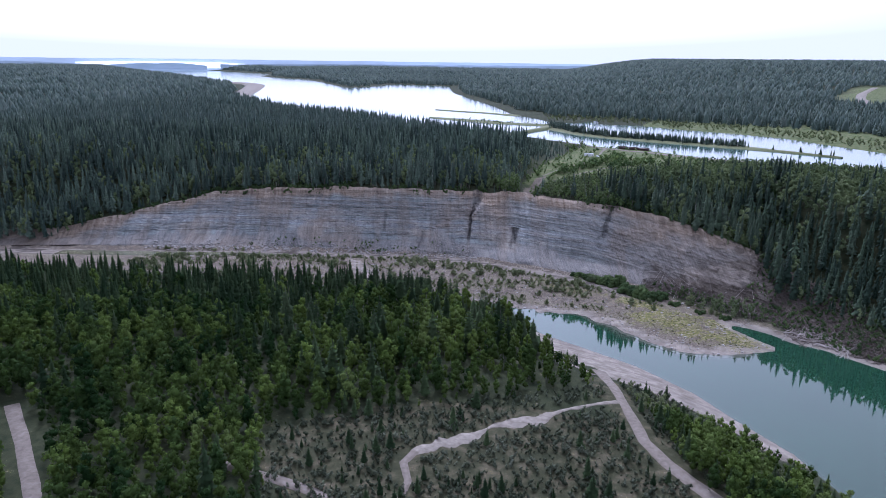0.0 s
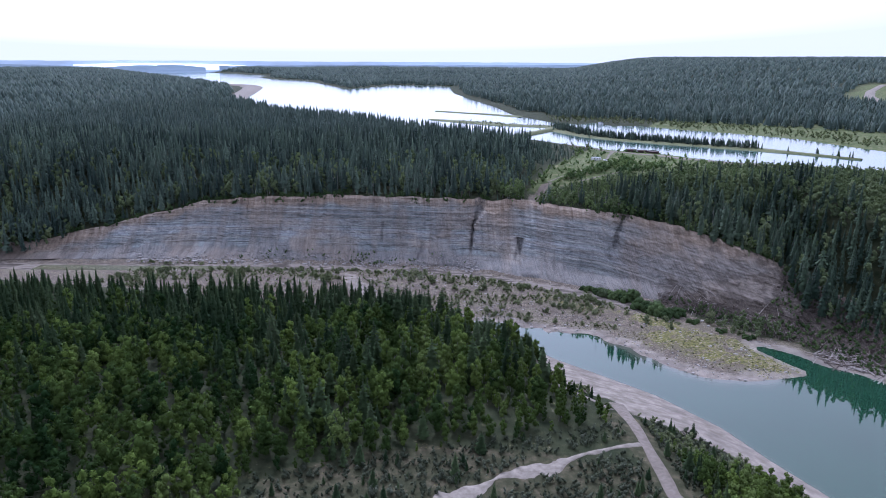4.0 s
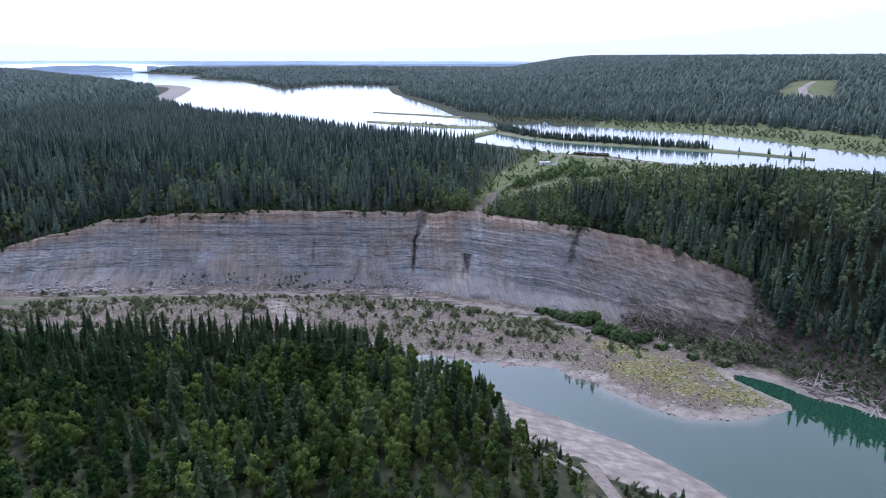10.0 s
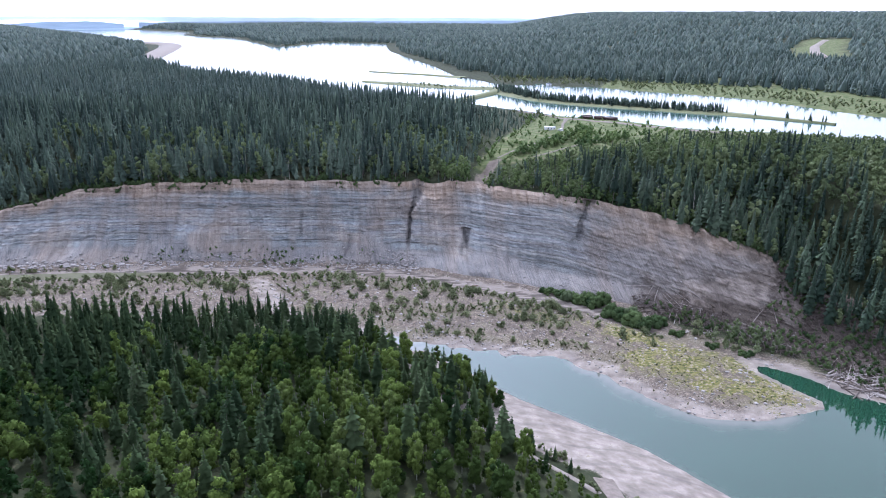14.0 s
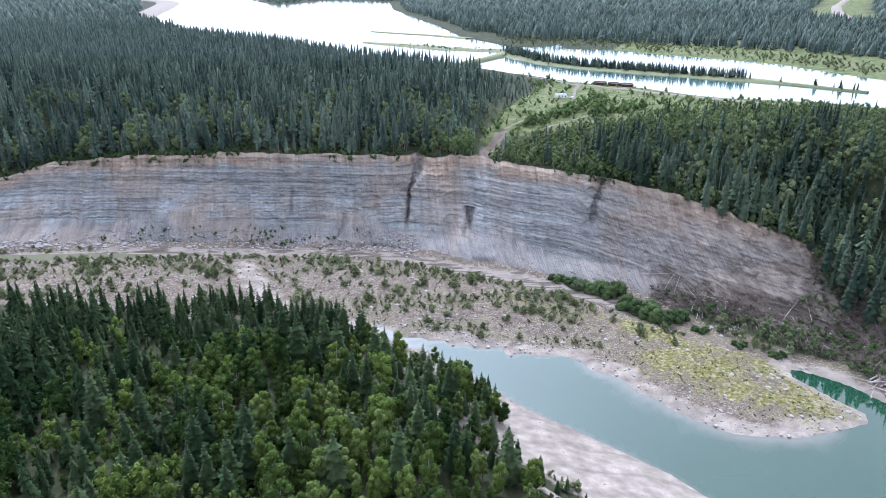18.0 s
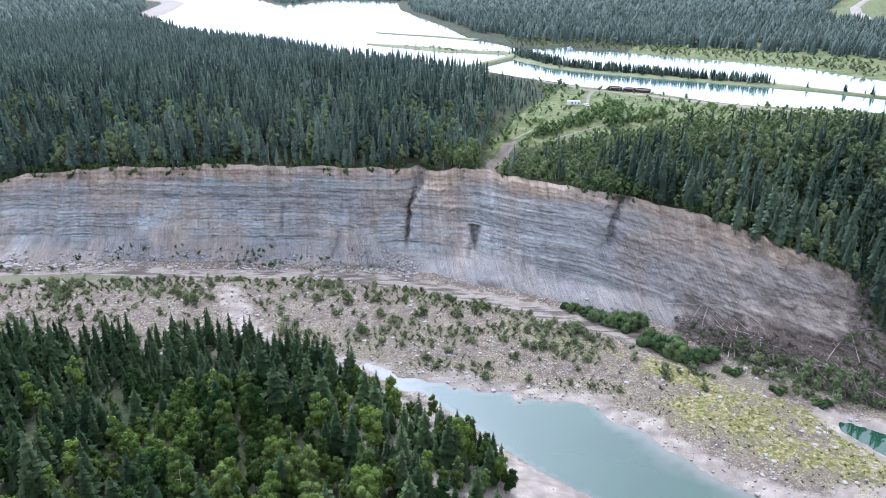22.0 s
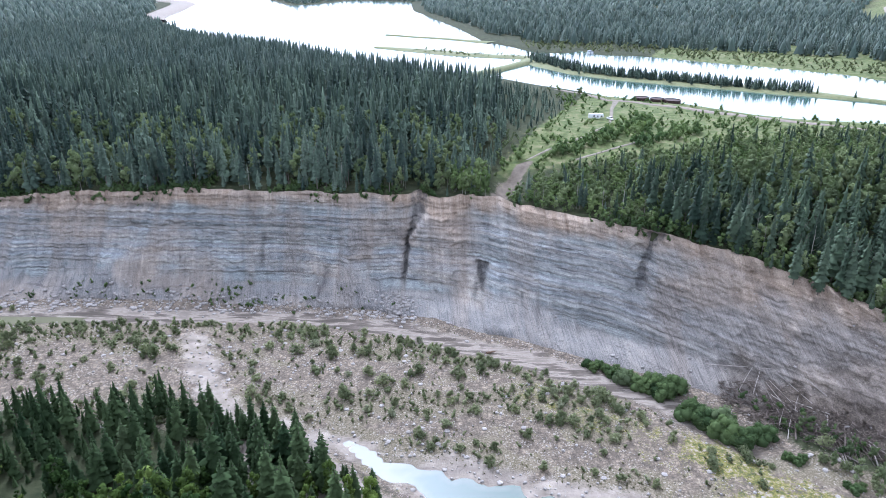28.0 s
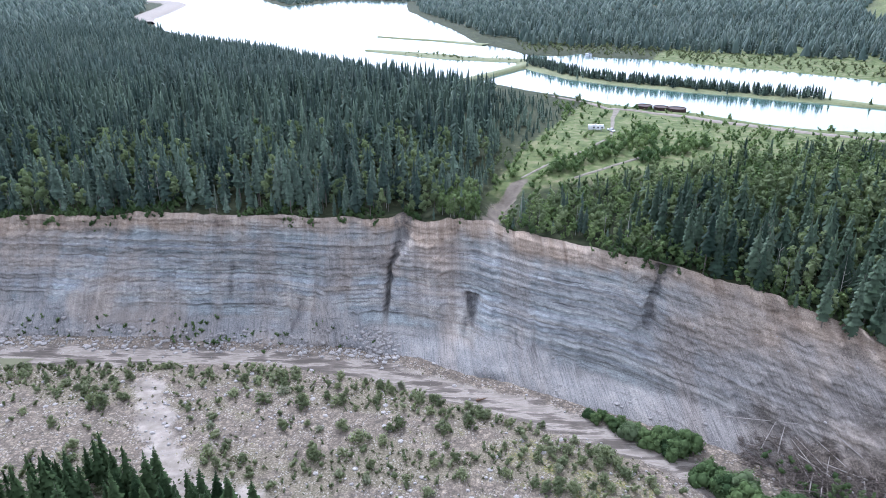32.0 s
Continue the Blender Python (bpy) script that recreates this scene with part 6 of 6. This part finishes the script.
# root mass on the stream bank
def uprooted_stump():
    root = tagged(new("uprooted_stump"), "uprooted stump with tangled brown roots by the stream", "stump")
    wood = plain("root_wood", (0.10, 0.065, 0.042), (0.22, 0.15, 0.10), 2.0)
    V, F = trunk_shape(random.Random(8), 1.0, 0.11, 2, 8)
    lying = np.stack([V[:, 2] * 3.2, V[:, 0] * 3.2, V[:, 1] * 3.2 + 0.55], 1)
    part("trunk", mesh_from("trunk", lying, F, wood, True), wood, root)
    for k in range(3):
        V, F = twig_heap(random.Random(30 + k))
        disc = np.stack([-0.25 * V[:, 2] * 2.2 - 0.1, V[:, 0] * 1.25 + 0.35 * (k - 1), np.abs(V[:, 1]) * 1.3 + 0.1], 1)
        part("roots", mesh_from("roots", disc, F, wood), wood, root, "tangle of broken brown roots")
    root.matrix_basis = pose(11.5, 456, float(surface(11.5, 456)[0]), 0, 0, 25)


uprooted_stump()

# ---- meadow by the near road ----
mx, my = scatter(-75, 75, 165, 262, 4.6)
mk = (sdf(FRONT, mx, my) < -1) & (away([(46, 243), (27, 235), (8, 223), (-15, 206), (-29, 197), (-30, 193), (-27, 183)], mx, my) > 4.5) & (away([(44, 282), (49, 237), (51, 214), (64, 188)], mx, my) > 5) & (sdf(EAST, mx, my) < -1)
mk &= away([(-90, 186), (-68, 179), (-38, 164)], mx, my) > 4
mk &= np.random.random(len(mx)) < 0.28 + 0.9 * fbm(mx / 14, my / 14, 97)
plant_things([lambda s=s, t=t: tree_thing("young_spruce", "young green spruce in the dry meadow", "tree", "young spruces in the meadow", s, t, M_SPRUCE, M_BARK) for s, t in zip(SPRUCE_NEAR, TRUNKS)],
             mx[mk], my[mk], 2.2 + 7.5 * np.random.random(mk.sum()) ** 2)
hx, hy = scatter(-80, 85, 160, 268, 2.1)
hk = (sdf(FRONT, hx, hy) < 1) & (away([(46, 243), (27, 235), (8, 223), (-15, 206), (-29, 197), (-30, 193), (-27, 183)], hx, hy) > 4) & (away([(44, 282), (49, 237), (51, 214), (64, 188), (86, 150)], hx, hy) > 4.5)
hk &= (np.random.random(len(hx)) < 0.7 + 0.6 * fbm(hx / 10, hy / 10, 98)) & (-sdf(RIVER, hx, hy) > 22)
shrubs("meadow_scrub", "grey-green willow scrub and weeds in the meadow", hx[hk], hy[hk], 2.3 * (0.3 + np.random.random(hk.sum()) ** 1.5), M_SILVER)


# ---- camp on the plateau ----
def box(bm, x0, y0, z0, x1, y1, z1, bevel=0.0):
    vs = bmesh.ops.create_cube(bm, size=1, matrix=Matrix.Translation(((x0 + x1) / 2, (y0 + y1) / 2, (z0 + z1) / 2)) @ Matrix.Diagonal((x1 - x0, y1 - y0, z1 - z0, 1)))["verts"]
    if bevel:
        es = {e for v in vs for e in v.link_edges}
        bmesh.ops.bevel(bm, geom=list(es), offset=bevel, segments=2, affect="EDGES")


def side_profile(points, y0, y1, bevel=0.08):
    """A body drawn by its outline from the side, with rounded edges."""
    bm = bmesh.new()
    a = bm.faces.new([bm.verts.new((x, y0, z)) for x, z in points])
    out = bmesh.ops.extrude_face_region(bm, geom=[a])
    for g in out["geom"]:
        if isinstance(g, bmesh.types.BMVert):
            g.co.y = y1
    bmesh.ops.recalc_face_normals(bm, faces=bm.faces[:])
    bmesh.ops.bevel(bm, geom=bm.edges[:], offset=bevel, segments=2, affect="EDGES")
    return bm


def boxed(*args, bevel=0.0):
    bm = bmesh.new()
    box(bm, *args, bevel=bevel)
    return bm


def drum(x, y, z, r, w, axis="y", n=20):
    bm = bmesh.new()
    turn = Matrix.Rotation(radians(90), 4, "X") if axis == "y" else Matrix()
    bmesh.ops.create_cone(bm, cap_ends=True, segments=n, radius1=r, radius2=r, depth=w, matrix=Matrix.Translation((x, y, z)) @ turn)
    return bm


M_WHITE = plain("white_fibreglass", (0.62, 0.63, 0.64), (0.78, 0.79, 0.80), 0.7, 0.4, 0, 0.5)
M_GLASSY = plain("dark_window", (0.015, 0.018, 0.02), (0.03, 0.034, 0.04), 1.0, 0.15, 0, 0.5)
M_RUBBER = plain("tyre_rubber", (0.02, 0.02, 0.02), (0.04, 0.04, 0.04), 5.0)
M_STRIPE = plain("grey_stripe", (0.2, 0.22, 0.26), (0.3, 0.32, 0.36), 2.0, 0.4)
M_RUST = plain("rusted_steel", (0.032, 0.022, 0.02), (0.085, 0.055, 0.046), 0.8, 0.8, 0.02)
M_STEEL = plain("galvanised_steel", (0.3, 0.31, 0.32), (0.45, 0.46, 0.47), 3.0, 0.5)


def trailer():
    root = tagged(new("travel_trailer"), "white fifth-wheel travel trailer parked on the grass", "trailer")
    part("body", side_profile([(-4.4, 0.75), (2.3, 0.75), (2.6, 1.5), (4.5, 1.5), (4.5, 2.4), (3.9, 3.5), (-4.2, 3.3), (-4.4, 2.9)], -1.25, 1.25), M_WHITE, root)
    for x, w in ((-3.2, 1.1), (-1.2, 0.9), (1.0, 0.8), (3.2, 0.9)):
        part("window", boxed(x - w / 2, -1.275, 1.75, x + w / 2, -1.235, 2.45), M_GLASSY, root, "dark tinted window")
    part("door", boxed(1.65, -1.27, 0.95, 2.3, -1.235, 2.75, bevel=0.01), M_WHITE, root)
    part("stripe", boxed(-4.3, -1.262, 1.2, 1.55, -1.24, 1.42), M_STRIPE, root, "grey side stripe")
    part("slide_out", boxed(-3.9, -1.7, 1.05, -2.0, -1.26, 2.9, bevel=0.03), M_WHITE, root)
    part("roof_unit", boxed(-0.9, -0.4, 3.35, 0.1, 0.4, 3.75, bevel=0.06), M_WHITE, root, "white roof air conditioner")
    for x in (-1.5, -0.6):
        for y in (-1.1, 1.1):
            wheel = part("wheel", drum(x, y, 0.38, 0.38, 0.24), M_RUBBER, root)
            part("rim", drum(x, y * 1.115, 0.38, 0.2, 0.03), M_STEEL, wheel)
    for y in (-0.9, 0.9):
        part("leg", boxed(3.0, y - 0.06, 0.0, 3.12, y + 0.06, 1.52), M_STEEL, root)
    return root


def pickup():
    root = tagged(new("pickup_truck"), "white pickup truck parked beside the trailer", "truck")
    part("body", side_profile([(-2.8, 0.55), (2.75, 0.55), (2.8, 1.1), (1.5, 1.25), (-2.8, 1.25)], -0.95, 0.95, 0.06), M_WHITE, root)
    part("cab", side_profile([(-0.9, 1.2), (1.55, 1.2), (0.75, 1.9), (-0.75, 1.9)], -0.88, 0.88, 0.06), M_WHITE, root)
    part("windscreen", side_profile([(0.86, 1.86), (1.5, 1.3), (1.56, 1.3), (0.92, 1.88)], -0.75, 0.75, 0.005), M_GLASSY, root, "dark windscreen")
    for y in (-0.89, 0.89):
        part("window", boxed(-0.7, y - 0.01, 1.32, 0.8, y + 0.01, 1.78), M_GLASSY, root, "dark side window")
    for x in (-1.8, 1.8):
        for y in (-0.85, 0.85):
            wheel = part("wheel", drum(x, y, 0.38, 0.38, 0.25), M_RUBBER, root)
            part("rim", drum(x, y * 1.15, 0.38, 0.21, 0.03), M_STEEL, wheel)
    for y in (-0.7, 0.7):
        part("headlight", boxed(2.74, y - 0.15, 0.85, 2.82, y + 0.15, 1.02), M_STEEL, root)
    return root


def stand(ob, x, y, turn, sink=0.0):
    ob.matrix_basis = pose(x, y, float(height(np.array([x]), np.array([y]))[0]) - sink, 0, 0, turn)
    return ob


stand(trailer(), 75.0, 635, -6)
stand(pickup(), 83.0, 632.5, -70)


def tank(r, h):
    """An open round steel tank with staves, a rim and hoops."""
    root = tagged(new("storage_tank"), "low round rusty brown steel tank beside the road", "tank", "rusty tanks by the canal")

    def ring(r_in, r_out, z0, z1, n=48, wave=0.0):
        bm = bmesh.new()
        loops = []
        for q, z in ((r_in, z0), (r_out, z0), (r_out, z1), (r_in, z1)):
            loops.append([bm.verts.new(((q + wave * (k % 2)) * math.cos(6.2832 * k / n), (q + wave * (k % 2)) * math.sin(6.2832 * k / n), z)) for k in range(n)])
        for a, b in zip(loops, loops[1:] + loops[:1]):
            for k in range(n):
                bm.faces.new((a[k], a[(k + 1) % n], b[(k + 1) % n], b[k]))
        bmesh.ops.recalc_face_normals(bm, faces=bm.faces)
        return bm

    part("wall", ring(r - 0.06, r + 0.06, 0, h, 96, 0.07), M_RUST, root)
    for z, name in ((h - 0.1, "rim"), (h * 0.45, "hoop")):
        part(name, ring(r + 0.14, r + 0.26, z - 0.1, z + 0.1), M_RUST, root)
    part("cover", drum(0, 0, h * 0.8, r - 0.1, 0.08, "z", 32), M_RUST, root, "dark sunken cover")
    return root


for tx_, ty_, r_ in ((117, 706, 5.2), (127, 702, 4.6), (136, 698, 5.6)):
    stand(tank(r_, 2.5), tx_, ty_, random.uniform(0, 60), 0.1)


def pole(h):
    root = tagged(new("utility_pole"), "grey wooden utility pole with a crossarm", "pole")
    part("shaft", mesh_from("shaft", *trunk_shape(rng, h, 0.16), M_BARK, True), M_BARK, root)
    part("crossarm", boxed(-1.2, -0.06, h - 1.1, 1.2, 0.06, h - 0.95), M_BARK, root)
    for x in (-1.05, 0.0, 1.05):
        part("insulator", drum(x, 0, h - 0.85, 0.06, 0.2, "z", 8), M_STEEL, root)
    return root


stand(pole(10), 95, 716, 30)


def hut():
    root = tagged(new("pump_house"), "small white pump house at the water's edge", "hut")
    part("wall", boxed(-3, -2, 0, 3, 2, 2.6), M_WHITE, root)
    part("roof", side_profile([(-3.4, 2.6), (3.4, 2.6), (3.4, 2.75), (0, 3.6), (-3.4, 2.75)], -2.4, 2.4, 0.02), M_STRIPE, root, "grey roof")
    part("door", boxed(-0.5, -2.03, 0.05, 0.5, -1.99, 2.1), M_STRIPE, root)
    return root


stand(hut(), 126, 1008, 10, 0.2)
